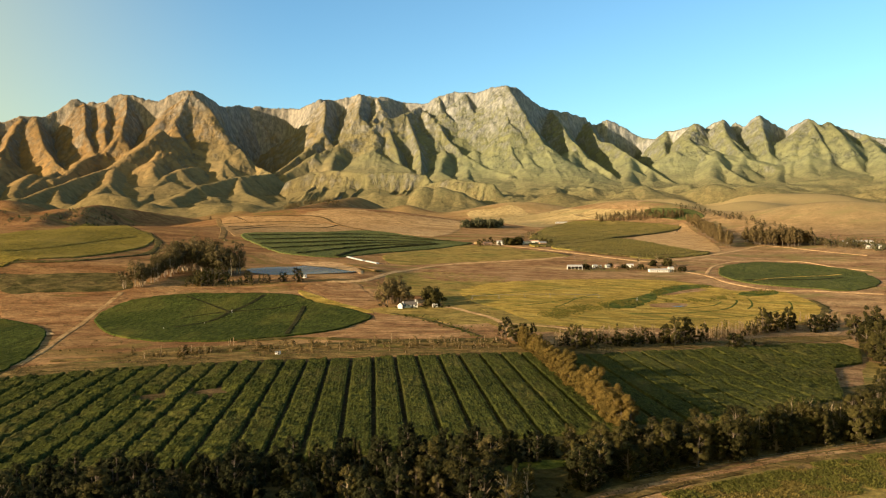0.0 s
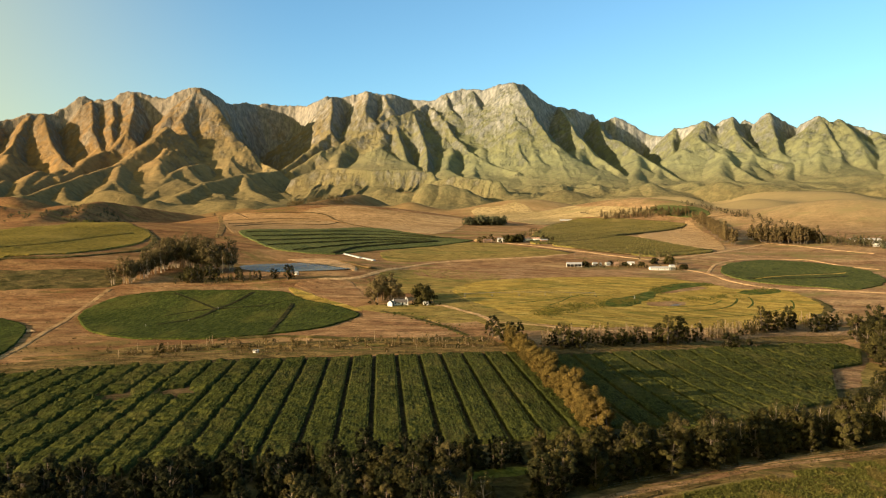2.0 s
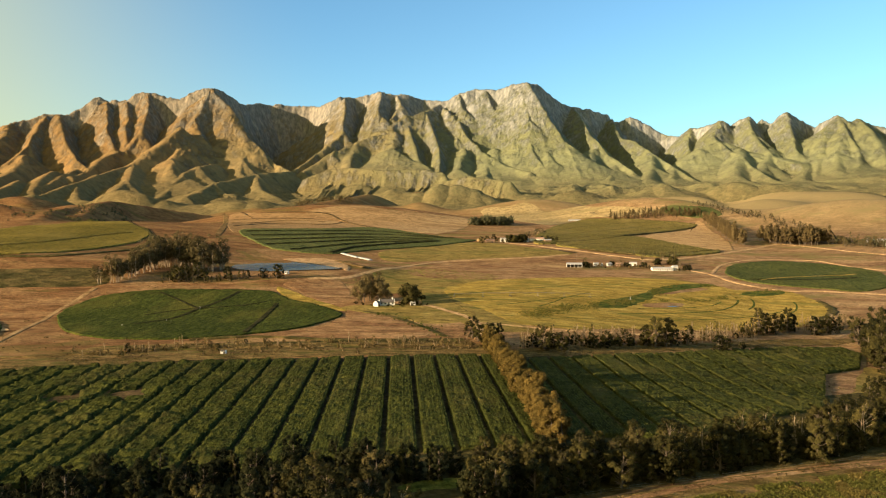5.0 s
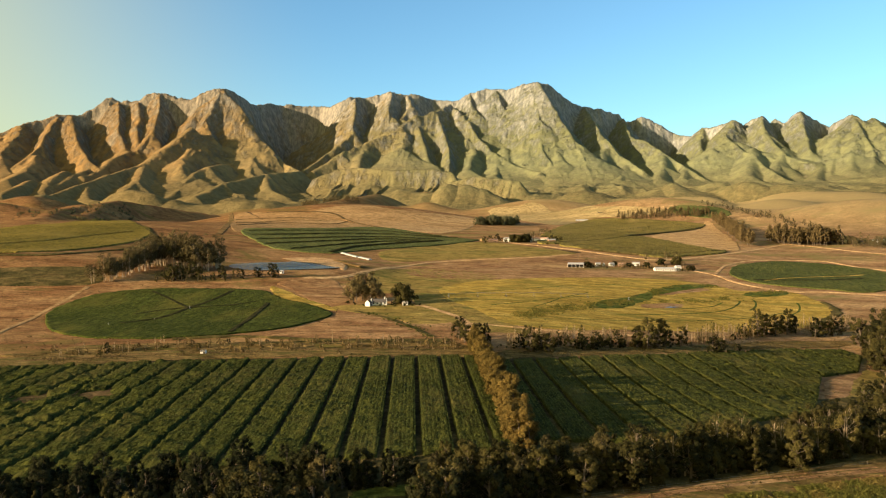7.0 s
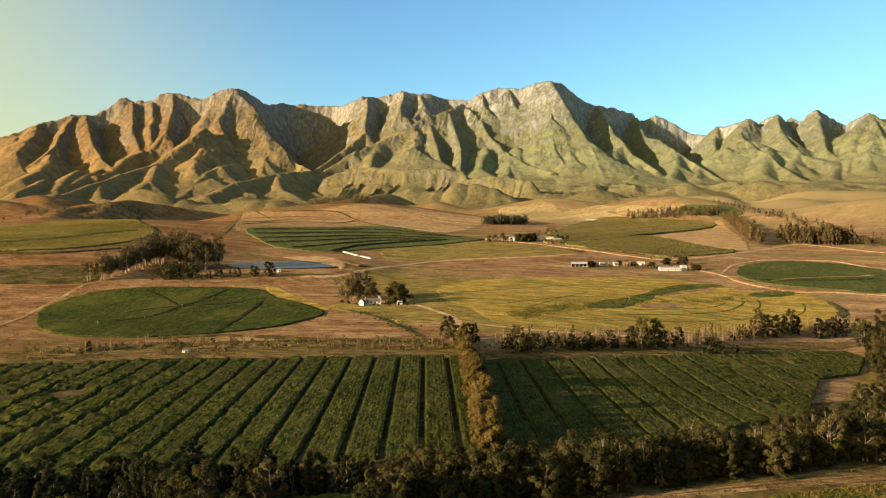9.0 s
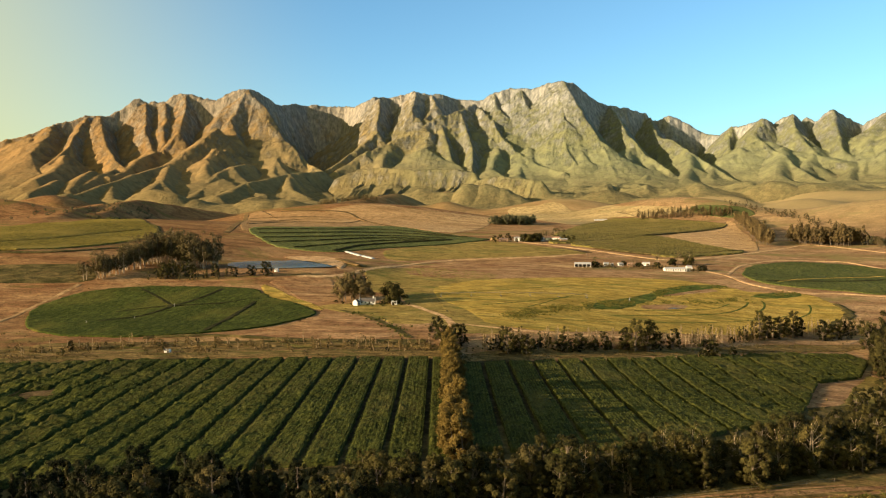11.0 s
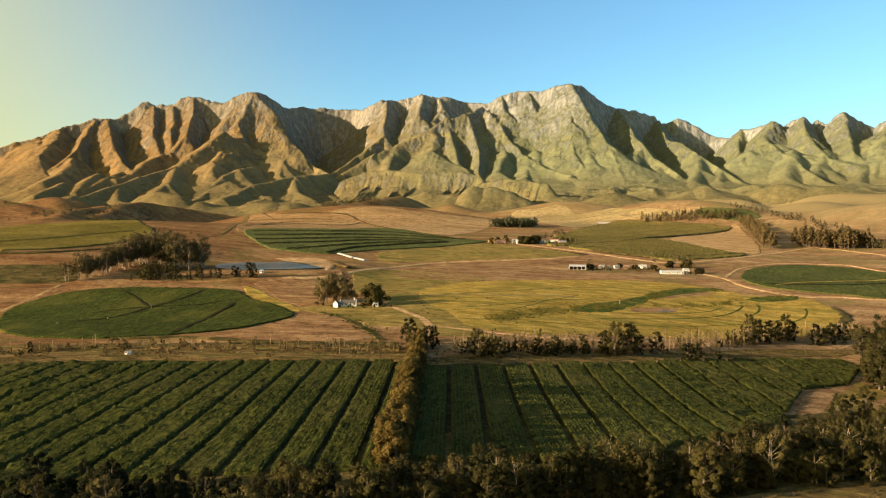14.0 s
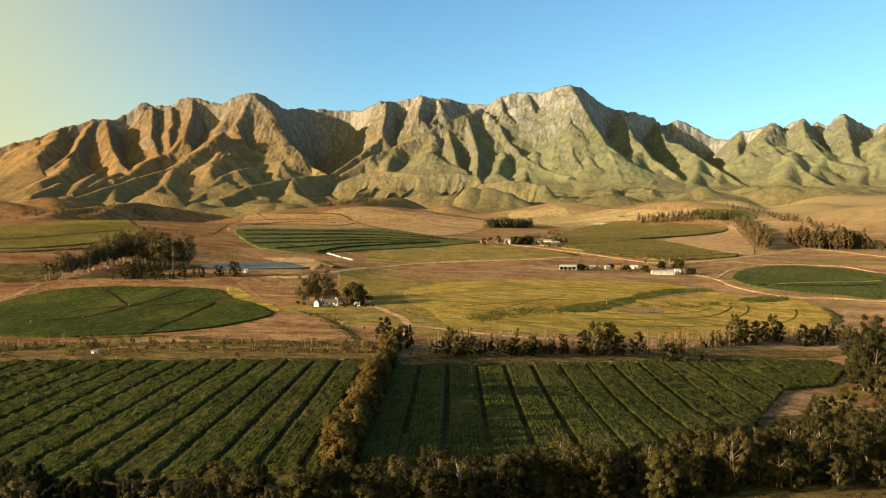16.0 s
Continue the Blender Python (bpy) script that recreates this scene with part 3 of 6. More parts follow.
def mountain(name, label, a0, a1, skyline, spurs, cols):
    a, r = np.radians(np.linspace(a0, a1, cols)), np.concatenate([np.linspace(2450, 4250, 215), np.linspace(4257, 4840, 90)])
    rr, aa = np.meshgrid(r, a, indexing="ij")
    x, y = 52 + rr * np.sin(aa), 37 + rr * np.cos(aa)
    wx, wy = x + 34 * (fractal(x / 170, y / 170, 4, 3) - 0.5), y + 60 * (fractal(x / 170, y / 170, 4, 5) - 0.5)
    z = ridge_height(x, wy, (skyline,), 2.7, 2.7, 0.8, 240, 110, 0.4)
    high, low = [l for l in spurs if l[0][2] > 560], [l for l in spurs if l[0][2] <= 560]
    z = np.maximum(z, ridge_height(wx, wy, high, 0.92, 1.5, 0.85, 190, 125, 0.36, 8.0))
    k = 7.0
    z = k * np.logaddexp(z / k, ridge_height(wx, wy, low, 0.56, 1.0, 0.7, 140, 115, 0.44, 17.0) / k)
    z = np.maximum(z, ridge_height(wx, wy, CLIFFS, 1.5, 1.5, 0.26, 55, 42, 0.6, 8.0))
    base = ground_height(x, y)
    apron = base + np.clip((rr - 2750) / 850, 0, 1) ** 1.3 * 36 * (0.2 + 0.95 * fractal(x / 700 + 3.1, y / 1500, 3, 33))
    fold = np.abs(2 * value_noise(x / 330 + 0.4 * y / 330, y / 520, 35) - 1) + 0.45 * np.abs(2 * value_noise(x / 95, y / 170, 36) - 1) + 0.12 * fractal(x / 40, y / 40, 3, 37)
    apron = apron + 58 * (np.minimum(fold, 1.1) - 0.45 + 0.55 * (fractal(x / 120, y / 120, 4, 38, True) - 0.6)) * np.clip((rr - 2500) / 450, 0, 1) * np.clip((3900 - rr) / 500, 0.3, 1)
    k = 10.0
    z = k * np.logaddexp(np.maximum(z, base - 300) / k, apron / k)
    # Gullies and broken rock: strong on the high faces, faint on the grass below.
    tall = np.clip((z - base) / 220, 0, 1)
    crag = 0.4 + 0.6 * np.clip((z - 330) / 260, 0, 1) * np.clip(0.35 + 1.6 * (fractal(x / 330, y / 330, 3, 25) - 0.3), 0, 1)
    z = z + tall * crag * (30 * (fractal(x / 95, y / 230, 5, 21, True) - 0.62) + 17 * (fractal(x / 34, y / 80, 4, 22, True) - 0.6) + 9 * (fractal(x / 17, y / 17, 3, 23) - 0.5))
    foot = base - 12 + 30 * np.clip((rr - 2700) / 500, 0, 1) * fractal(x / 240, y / 240, 4, 31)
    k = 14.0
    z = np.where(z > base + 150, z, k * np.logaddexp(z / k, foot / k))
    z = z - 10 * np.clip((2600 - rr) / 150, 0, 1)
    edge = np.clip((4840 - rr) / 30, 0, 1)
    z = z * edge + (base - 15) * (1 - edge)
    co = np.stack([x, y, z], axis=-1).reshape(-1, 3)
    f = up(co, quads(*x.shape))
    keep = (co[f][:, :, 2] > base.reshape(-1)[f] - 6).any(axis=1)
    f = f[keep]
    used = np.unique(f)
    index = np.zeros(len(co), int)
    index[used] = np.arange(len(used))
    tagged(new(name, mesh_from(name, co[used], index[f], M_MOUNT)), label, "mountain", kind="structure")


ALL_SPURS = SPURS_WEST_HIGH + SPURS_WEST_LOW + SPURS_FRONT_WEST + SPURS_CENTRE_HIGH + SPURS_CENTRE_LOW + SPURS_PEAK_HIGH + SPURS_PEAK_LOW + SPURS_EAST_HIGH + SPURS_EAST_LOW
ALL_SKY = SKYLINE_WEST + SKYLINE_CENTRE[1:] + SKYLINE_EAST[1:]
mountain("mountain_range", "rugged sunlit mountain range with grassy spurs and bare rock faces", -40, 40, ALL_SKY, ALL_SPURS, 1180)

# ---- fields, roads and water ----
def spline(points, closed, per=6):
    """A smooth line through the points."""
    p = np.array(points, float)
    n, out = len(p), []
    for i in range(n if closed else n - 1):
        if closed:
            a, b, c, d = p[i - 1], p[i], p[(i + 1) % n], p[(i + 2) % n]
        else:
            a, b, c, d = p[max(i - 1, 0)], p[i], p[i + 1], p[min(i + 2, n - 1)]
        for t in np.arange(per) / per:
            out.append(0.5 * (2 * b + (c - a) * t + (2 * a - 5 * b + 4 * c - d) * t * t + (3 * b - a - 3 * c + d) * t ** 3))
    if not closed:
        out.append(p[-1])
    return np.array(out)


layer = 0


def field(name, label, outline, height, mat, category):
    """A patch of land that lies on the ground, with its crop's height and an uneven edge."""
    global layer
    layer += 1
    leafy = height >= 0.8
    edge = spline(outline, True, 26 if leafy else 12)
    mid = (edge.min(axis=0) + edge.max(axis=0)) / 2
    size = (edge.max(axis=0) - edge.min(axis=0)).max()
    wob = 1 + 0.02 * (fractal(np.arange(len(edge)) * 0.9, edge[:, 1] * 0.01, 3, layer) - 0.5)
    edge = mid + (edge - mid) * wob[:, None]
    edge = edge + 2.2 * np.stack([fractal(edge[:, 0] / 9, edge[:, 1] / 9, 3, 80) - 0.5, fractal(edge[:, 0] / 9, edge[:, 1] / 9, 3, 84) - 0.5], axis=1) * (1 + edge[:, 1:] / 600)
    rings = int(min(80, max(14, size / (2.6 if leafy else 6))))
    s = np.concatenate([np.linspace(0.02, 1, rings), [1.0]])
    xy = mid + (edge - mid)[None] * s[:, None, None]
    x, y = xy[..., 0].copy(), xy[..., 1].copy()
    far = lift(y)
    z = ground_height(x, y) + far + 0.0006 * layer + height * (0.75 + 0.5 * fractal(x / 5, y / 5, 3, 40))
    if leafy:
        z = z + 0.9 * (fractal((x + y) / 9, (y - x) / 4, 4, 41) - 0.55) * np.clip(np.abs(fractal(x / 40, y / 40, 3, 43) - 0.3) * 3, 0.3, 1)
    if height < 0.6:
        x[-1], y[-1] = (xy[-1] + (edge - mid) / np.linalg.norm(edge - mid, axis=1)[:, None] * (2.5 + 5 * height)).T
    z[-1] = ground_height(x[-1], y[-1]) - (0.8 if height >= 0.6 else 0.25)
    co = np.stack([x, y, z], axis=-1).reshape(-1, 3)
    f = quads(*x.shape, closed=True)
    co = np.vstack([co, [[mid[0], mid[1], float(z[0].mean())]]])
    n = x.shape[1]
    cap = np.stack([np.full(n, len(co) - 1), np.arange(n), (np.arange(n) + 1) % n], axis=1)
    f = np.vstack([f, np.stack([cap[:, 0], cap[:, 1], cap[:, 2], cap[:, 2]], axis=1)])
    bm = bmesh.new()
    vs = [bm.verts.new(c) for c in co]
    for q in up(co, f):
        q = list(dict.fromkeys(int(k) for k in q))
        bm.faces.new([vs[k] for k in q]).smooth = True
    me = bpy.data.meshes.new(name)
    bm.to_mesh(me)
    bm.free()
    me.materials.append(mat)
    return tagged(new(name, me), label, category, kind="structure")


def strip(name, label, points, width, mat, category, crop_top=True):
    """A road, ditch or low bank that follows the ground."""
    global layer
    layer += 1
    raised = {"hedge": 2.2, "scrub": 0.8, "bank": 1.5 if crop_top else 0.9}.get(category, 0.0)
    mid = spline(points, False, 10)
    way = np.gradient(mid, axis=0)
    way /= np.linalg.norm(way, axis=1)[:, None] + 1e-9
    side = np.stack([-way[:, 1], way[:, 0]], axis=1)
    cols = np.array([-1.0, -0.95, -0.5, 0, 0.5, 0.95, 1.0])
    wob = width / 2 * ((0.2 + 1.6 * fractal(np.arange(len(mid)) * 0.35, np.zeros(len(mid)), 4, layer)) if category in ("reeds", "scrub") else 0.75 + 0.5 * fractal(np.arange(len(mid)) * 0.6, np.zeros(len(mid)), 3, layer))
    reach = cols[None] * wob[:, None]
    reach[:, 0] -= 0.7
    reach[:, -1] += 0.7
    xy = mid[:, None] + side[:, None] * reach[..., None]
    x, y = xy[..., 0], xy[..., 1]
    bulge = np.array([0, 0.55, 0.9, 1, 0.9, 0.55, 0]) * raised
    base = {"wheel_track": 1.08, "contour_bank": 0.95}.get(name, 0.0) if crop_top else {"wheel_track": 0.28}.get(name, 0.0)
    z = ground_height(x, y) + lift(y) + 0.13 + base + 0.0006 * layer + bulge * (0.5 + fractal(x / 4, y / 4, 2, 9))
    z[:, 0] = z[:, 1] - (0.2 if base else 0.5)
    z[:, -1] = z[:, -2] - (0.2 if base else 0.5)
    co = np.stack([x, y, z], axis=-1).reshape(-1, 3)
    return tagged(new(name, mesh_from(name, co, up(co, quads(*x.shape)), mat, False)), label, category, kind="structure")


field("pivot_field", "round dark green lucerne field cut by wheel tracks", ((-300, 546), (-313, 585), (-306, 625), (-271, 650), (-218, 663), (-176, 663), (-147, 630), (-119, 611), (-91, 575), (-93, 544), (-107, 508), (-136, 482), (-162, 468), (-195, 464), (-228, 471), (-263, 497)), 0.9, M_PIVOT, "field")
field("pivot_field", "round yellow-green irrigated field on rising ground", ((-731, 999), (-712, 1042), (-701, 1102), (-675, 1149), (-780, 1439), (-557, 1143), (-502, 1084), (-466, 1010), (-446, 925), (-444, 836), (-458, 776), (-489, 748), (-516, 735)), 0.9, M_PIVOT_OLD, "field")
field("crop_field", "dark green crop field in long curved strips", ((-387, 1150), (-359, 1228), (-286, 1335), (-224, 1429), (-138, 1344), (-58, 1263), (-22, 1230), (-69, 1140), (-147, 1050), (-199, 976), (-263, 975), (-308, 1018)), 1.0, M_STRIPS, "field")
field("stubble_field", "russet stubble field striped by contour banks", ((-400, 1148), (-587, 1628), (-511, 1611), (-405, 1589), (-295, 1505), (-229, 1449), (-291, 1352), (-365, 1243)), 0.06, M_STUBBLE, "field")
field("stubble_field", "smooth pale tan stubble on a rounded hill", ((-403, 1594), (-362, 1658), (-292, 1676), (-217, 1659), (-45, 1680), (-51, 1607), (-100, 1358), (-235, 1478), (-311, 1531)), 0.06, M_STUBBLE, "field")
field("meadow", "dull olive fallow meadow beside the farm road", ((-139, 1035), (-68, 1132), (-16, 1200), (63, 1148), (122, 1087), (51, 1035), (-47, 983), (-111, 941)), 0.08, M_MEADOW, "field")
field("orchard_field", "olive-green orchard in close rows on the slope", ((74, 1243), (116, 1585), (197, 1852), (289, 1864), (362, 1832), (439, 1779), (439, 1697), (284, 1461), (180, 1295), (97, 1202)), 1.6, M_OLIVE, "field")
field("orchard_field", "olive-green orchard wedge below the bare slope", ((107, 1188), (180, 1295), (231, 1375), (270, 1367), (322, 1238), (351, 1179), (321, 1136), (244, 1081), (210, 1098), (152, 1144)), 1.6, M_OLIVE, "field")
field("stubble_field", "bare tan wedge of ploughed slope", ((288, 1426), (445, 1749), (472, 1737), (395, 1265), (361, 1213), (326, 1256)), 0.06, M_WEDGE, "field")
field("crop_field", "bright green crop patch high on the slope", ((406, 1903), (465, 1908), (526, 1895), (535, 1833), (485, 1826), (430, 1858)), 1.0, M_STRIPS, "field")
field("pivot_field", "round dark green irrigated field with a dry edge", ((296, 950), (321, 1014), (365, 1063), (404, 1080), (448, 1070), (480, 1027), (491, 978), (462, 888), (404, 841), (370, 849), (334, 856), (308, 871), (292, 896)), 0.9, M_PIVOT_EAST, "field")
field("pasture", "golden ripe pasture circle with curved wheel tracks", ((-24, 711), (-13, 746), (11, 781), (79, 830), (163, 863), (210, 864), (253, 839), (273, 820), (324, 821), (332, 792), (339, 760), (329, 728), (311, 704), (277, 670), (225, 631), (162, 596), (122, 574), (81, 546), (41, 552), (18, 605), (-10, 656)), 0.3, M_GOLD, "field")
field("lawn", "yellow-green lawn round the farmhouse", ((-98, 604), (-65, 624), (-32, 622), (3, 560), (-21, 537), (-50, 567)), 0.06, M_MEADOW, "field")
field("pasture", "yellow-green grass margin beside the round field", ((-175, 687), (-131, 639), (-104, 610), (-93, 592), (-126, 611), (-157, 647)), 0.15, M_GOLD, "field")
field("ploughed_field", "bare brown ploughed field", ((-174, 703), (-132, 731), (-104, 666), (-89, 630), (-114, 624), (-152, 675)), 0.06, M_SOIL, "field")
field("ploughed_field", "bare brown fallow ground in a broad wedge", ((-90, 579), (-62, 570), (-15, 507), (-27, 481), (-83, 473), (-108, 474), (-97, 500), (-88, 536)), 0.06, M_SOIL, "field")
field("meadow", "olive-green meadow behind the farmhouse", ((-106, 798), (-57, 875), (2, 855), (24, 810), (-14, 748), (-22, 701), (-10, 642), (10, 577), (39, 532), (55, 520), (20, 511), (5, 538), (-29, 612), (-51, 680), (-75, 688)), 0.06, M_MEADOW, "field")
field("ploughed_field", "reddish bare ground with sparse tufts", ((-79, 855), (-40, 935), (39, 966), (106, 925), (188, 896), (79, 840), (10, 795), (-55, 794)), 0.06, M_SOIL, "field")
field("ploughed_field", "dark brown fallow field beside the gum trees", ((-478, 692), (-448, 700), (-373, 719), (-333, 663), (-402, 643), (-430, 638)), 0.06, M_SCRUB, "field")
field("crop_field", "rounded green crop field by the farm track", ((-418, 566), (-383, 556), (-341, 533), (-310, 498), (-274, 427), (-263, 393), (-257, 370), (-268, 360)), 1.0, M_PIVOT, "field")
field("stubble_field", "reddish dry field above the farm track", ((-426, 623), (-368, 629), (-321, 636), (-316, 589), (-311, 548), (-348, 526)), 0.06, M_SOIL, "field")
field("bare_patch", "pale bare sandy patch at the field corner", ((187, 379), (207, 432), (222, 468), (256, 501), (285, 565), (304, 574), (302, 546), (288, 509), (272, 477), (250, 443), (228, 409), (203, 374)), 0.05, M_SOIL, "ground")
field("weed_patch", "low green weeds on the bare patch", ((203, 404), (221, 439), (240, 476), (261, 512), (270, 498), (249, 461), (230, 425), (215, 403)), 0.15, M_MEADOW, "ground")
field("verge", "yellow-green rough grass along the headland", ((-209, 436), (-169, 449), (-105, 459), (-55, 473), (-8, 473), (-24, 459), (-98, 445), (-153, 425), (-183, 412)), 0.1, M_HEADLAND, "ground")
field("verge", "tan bare verge between orchard and windbreak", ((118, 481), (141, 515), (182, 534), (224, 573), (292, 629), (305, 648), (285, 645), (230, 607), (167, 544)), 0.05, M_SOIL, "ground")
field("bare_strip", "bare orange soil strip beside the farm road", ((42, 940), (68, 962), (101, 963), (98, 930), (74, 918), (55, 916)), 0.05, M_WEDGE, "ground")
strip("dam_wall", "grassy earth wall of the farm dam", ((-172, 906), (-150, 862), (-135, 832), (-118, 807)), 9, M_TRACK, "bank")
field("far_slope", "pale tan stubble slope with faint terraces", ((-52, 2255), (26, 2272), (109, 2267), (246, 1974), (361, 1911), (403, 1890), (304, 1876), (199, 1890), (118, 1715), (49, 1933)), 0.1, M_FARSLOPE, "hillside")
field("headland", "rough brown and ochre grass along the headland", ((-258, 352), (-206, 376), (-150, 396), (-90, 412), (-30, 422), (20, 432), (16, 462), (-20, 462), (-70, 452), (-130, 440), (-190, 418), (-250, 384)), 0.12, M_HEADLAND, "ground")
field("headland", "rough shaded brown grass beyond the eastern crop", ((40, 430), (89, 460), (146, 502), (219, 559), (291, 611), (297, 629), (238, 598), (175, 545), (121, 504), (76, 479), (40, 450)), 0.1, M_HEADLAND, "ground")
field("stock_yard", "trampled reddish-brown earth of a stock yard below the orchard", ((30, 1132), (60, 1143), (98, 1128), (130, 1106), (122, 1092), (84, 1086), (48, 1104)), 0.06, M_HEATH, "ground")
strip("farm_road", "faint reddish dirt road past the round field", ((-424, 630), (-396, 636), (-340, 651), (-284, 671), (-215, 696), (-158, 722)), 3.4, M_SOIL, "road")
strip("farm_road", "pale dirt farm road across the valley", ((-158, 722), (-119, 756), (-87, 892), (-45, 967), (53, 1023), (116, 1074)), 6.5, M_ROAD, "road")
strip("farm_road", "pale dirt road past the farm cottages", ((-19, 1242), (63, 1178), (135, 1125), (185, 1079), (225, 1052), (263, 1070), (347, 1151), (467, 1292), (499, 1292), (552, 1206), (584, 1157)), 6, M_ROAD, "road")
strip("farm_track", "dirt track round the irrigated circle", ((255, 971), (273, 924), (281, 876), (304, 842), (330, 828), (357, 835), (401, 832), (436, 830)), 4.5, M_ROAD, "road")
strip("farm_track", "dirt track over the top of the irrigated circle", ((275, 930), (311, 1021), (360, 1079), (410, 1100), (458, 1096), (483, 1036), (513, 1001)), 3.5, M_ROAD, "road")
strip("farm_track", "curving pale dirt track from the farmhouse", ((-34, 621), (-26, 617), (-9, 593), (4, 570), (13, 543), (17, 507), (17, 478)), 5, M_ROAD, "road")
strip("farm_track", "dirt track along the pasture edge", ((13, 543), (36, 538), (56, 534), (81, 536), (121, 548), (159, 572)), 4, M_ROAD, "road")
strip("farm_track", "reddish dirt track beside the round field", ((-332, 651), (-323, 608), (-314, 564), (-296, 501), (-275, 441), (-259, 388)), 4, M_STUBBLE, "road")
strip("farm_track", "pale dirt track to the western field", ((-418, 566), (-383, 556), (-333, 521), (-302, 493)), 4, M_ROAD, "road")
strip("farm_track", "pale dirt track climbing to the hills", ((-394, 1079), (-444, 1230), (-587, 1599), (-899, 2358)), 9, M_TRACK, "road")
strip("farm_track", "brown dirt track along the top of the crop rows", ((-256, 369), (-221, 388), (-151, 416), (-55, 439), (16, 454)), 3, M_TRACK, "road")
strip("ditch", "dark overgrown ditch below the farmhouse", ((-76, 589), (-47, 560), (-22, 520), (-12, 502), (-3, 483)), 4, M_SCRUB, "ditch")
strip("orchard_edge", "dark dense hedge at the orchard edge", ((84, 1207), (180, 1295), (284, 1461), (439, 1697)), 6, M_SCRUB, "hedge")
strip("orchard_edge", "dark dense hedge at the orchard edge", ((137, 1151), (210, 1098), (291, 1138), (353, 1188)), 6, M_SCRUB, "hedge")
strip("scrub_strip", "dry brown scrub along a ditch", ((-161, 464), (-127, 476), (-81, 470), (-36, 463), (7, 466)), 6, M_SCRUB, "scrub")
strip("scrub_strip", "green and brown scrub by the headland", ((-247, 401), (-216, 410), (-188, 423), (-150, 433), (-106, 452)), 7, M_HEADLAND, "scrub")
strip("wheel_track", "dark curved wheel track in the golden pasture", ((124, 640), (167, 664), (213, 695), (235, 719), (250, 746), (256, 763)), 1.2, M_WEED, "track", False)
strip("wheel_track", "dark curved wheel track in the golden pasture", ((252, 719), (263, 739), (270, 762), (271, 775)), 1.02, M_WEED, "track", False)
strip("wheel_track", "dark curved wheel track in the golden pasture", ((283, 711), (297, 729), (306, 750), (310, 768)), 1.02, M_WEED, "track", False)
strip("wheel_track", "dark curved wheel track in the golden pasture", ((74, 593), (123, 611), (191, 651), (246, 689), (283, 723)), 0.6, M_WEED, "track", False)
strip("wheel_track", "dark curved wheel track in the golden pasture", ((60, 639), (73, 666), (86, 698), (112, 742)), 0.6, M_WEED, "track", False)
strip("wheel_track", "dark curved wheel track in the golden pasture", ((145, 673), (185, 696), (218, 720), (236, 747)), 0.6, M_WEED, "track", False)
strip("wheel_track", "dark curved wheel track in the golden pasture", ((-1, 690), (41, 725), (103, 783), (166, 822)), 0.6, M_WEED, "track", False)
strip("wheel_track", "dark curved wheel track in the golden pasture", ((25, 634), (46, 651), (92, 705), (124, 724)), 0.72, M_WEED, "track", False)
strip("field_rim", "dark weedy rim of the golden pasture", ((284, 670), (309, 699), (329, 728), (337, 752), (337, 778)), 7, M_SCRUB, "scrub")
strip("field_rim", "dark weedy rim of the yellow-green round field", ((-506, 724), (-483, 742), (-439, 761), (-418, 820), (-410, 870), (-435, 953), (-463, 1018), (-510, 1088)), 7, M_SCRUB, "scrub")
strip("wheel_track", "dark wheel track through the lucerne", ((-267, 641), (-237, 614), (-208, 584)), 1.6, M_RUT_AND_SHADE, "track")
strip("wheel_track", "dark wheel track through the lucerne", ((-201, 656), (-202, 617), (-207, 584), (-209, 548), (-226, 518)), 2.4, M_RUT_AND_SHADE, "track")
strip("wheel_track", "dark wheel track through the lucerne", ((-153, 611), (-145, 559), (-135, 489)), 2.6, M_RUT_AND_SHADE, "track")
strip("wheel_track", "dark wheel track through the lucerne", ((-208, 584), (-179, 599), (-164, 617)), 1.2, M_RUT_AND_SHADE, "track")
strip("wheel_track", "dark wheel track through the lucerne", ((-237, 555), (-221, 574), (-208, 584)), 1.0, M_RUT_AND_SHADE, "track")
# Raised dark strips stand in for the shaded gaps in the crop.
strip("contour_bank", "curved line across the crop with gap shade in its colour", ((-373, 1143), (-301, 1213), (-203, 1315), (-87, 1271)), 3.9000000000000004, M_RUT_AND_SHADE, "bank")
strip("contour_bank", "curved line across the crop with gap shade in its colour", ((-349, 1096), (-282, 1156), (-178, 1249), (-57, 1251)), 4.55, M_RUT_AND_SHADE, "bank")
strip("contour_bank", "curved line across the crop with gap shade in its colour", ((-326, 1050), (-266, 1108), (-174, 1188), (-88, 1210)), 3.9000000000000004, M_RUT_AND_SHADE, "bank")
strip("contour_bank", "curved line across the crop with gap shade in its colour", ((-298, 1011), (-252, 1064), (-174, 1151), (-92, 1177)), 3.25, M_RUT_AND_SHADE, "bank")
strip("contour_bank", "curved line across the crop with gap shade in its colour", ((-253, 977), (-214, 1049), (-160, 1127), (-106, 1160)), 3.25, M_RUT_AND_SHADE, "bank")
strip("contour_bank", "curved line across the crop with gap shade in its colour", ((-200, 975), (-182, 1049), (-133, 1121), (-75, 1186)), 6.5, M_RUT_AND_SHADE, "bank")
strip("contour_bank", "dark low contour bank across the stubble", ((-436, 1257), (-426, 1449), (-337, 1457), (-307, 1516)), 4, M_HEATH, "bank", False)
strip("contour_bank", "dark low contour bank across the stubble", ((-554, 1542), (-462, 1546), (-375, 1544)), 4, M_HEATH, "bank", False)
strip("contour_bank", "dark low contour bank across the stubble", ((-511, 1611), (-368, 1596), (-312, 1537), (-222, 1434)), 5, M_HEATH, "bank", False)
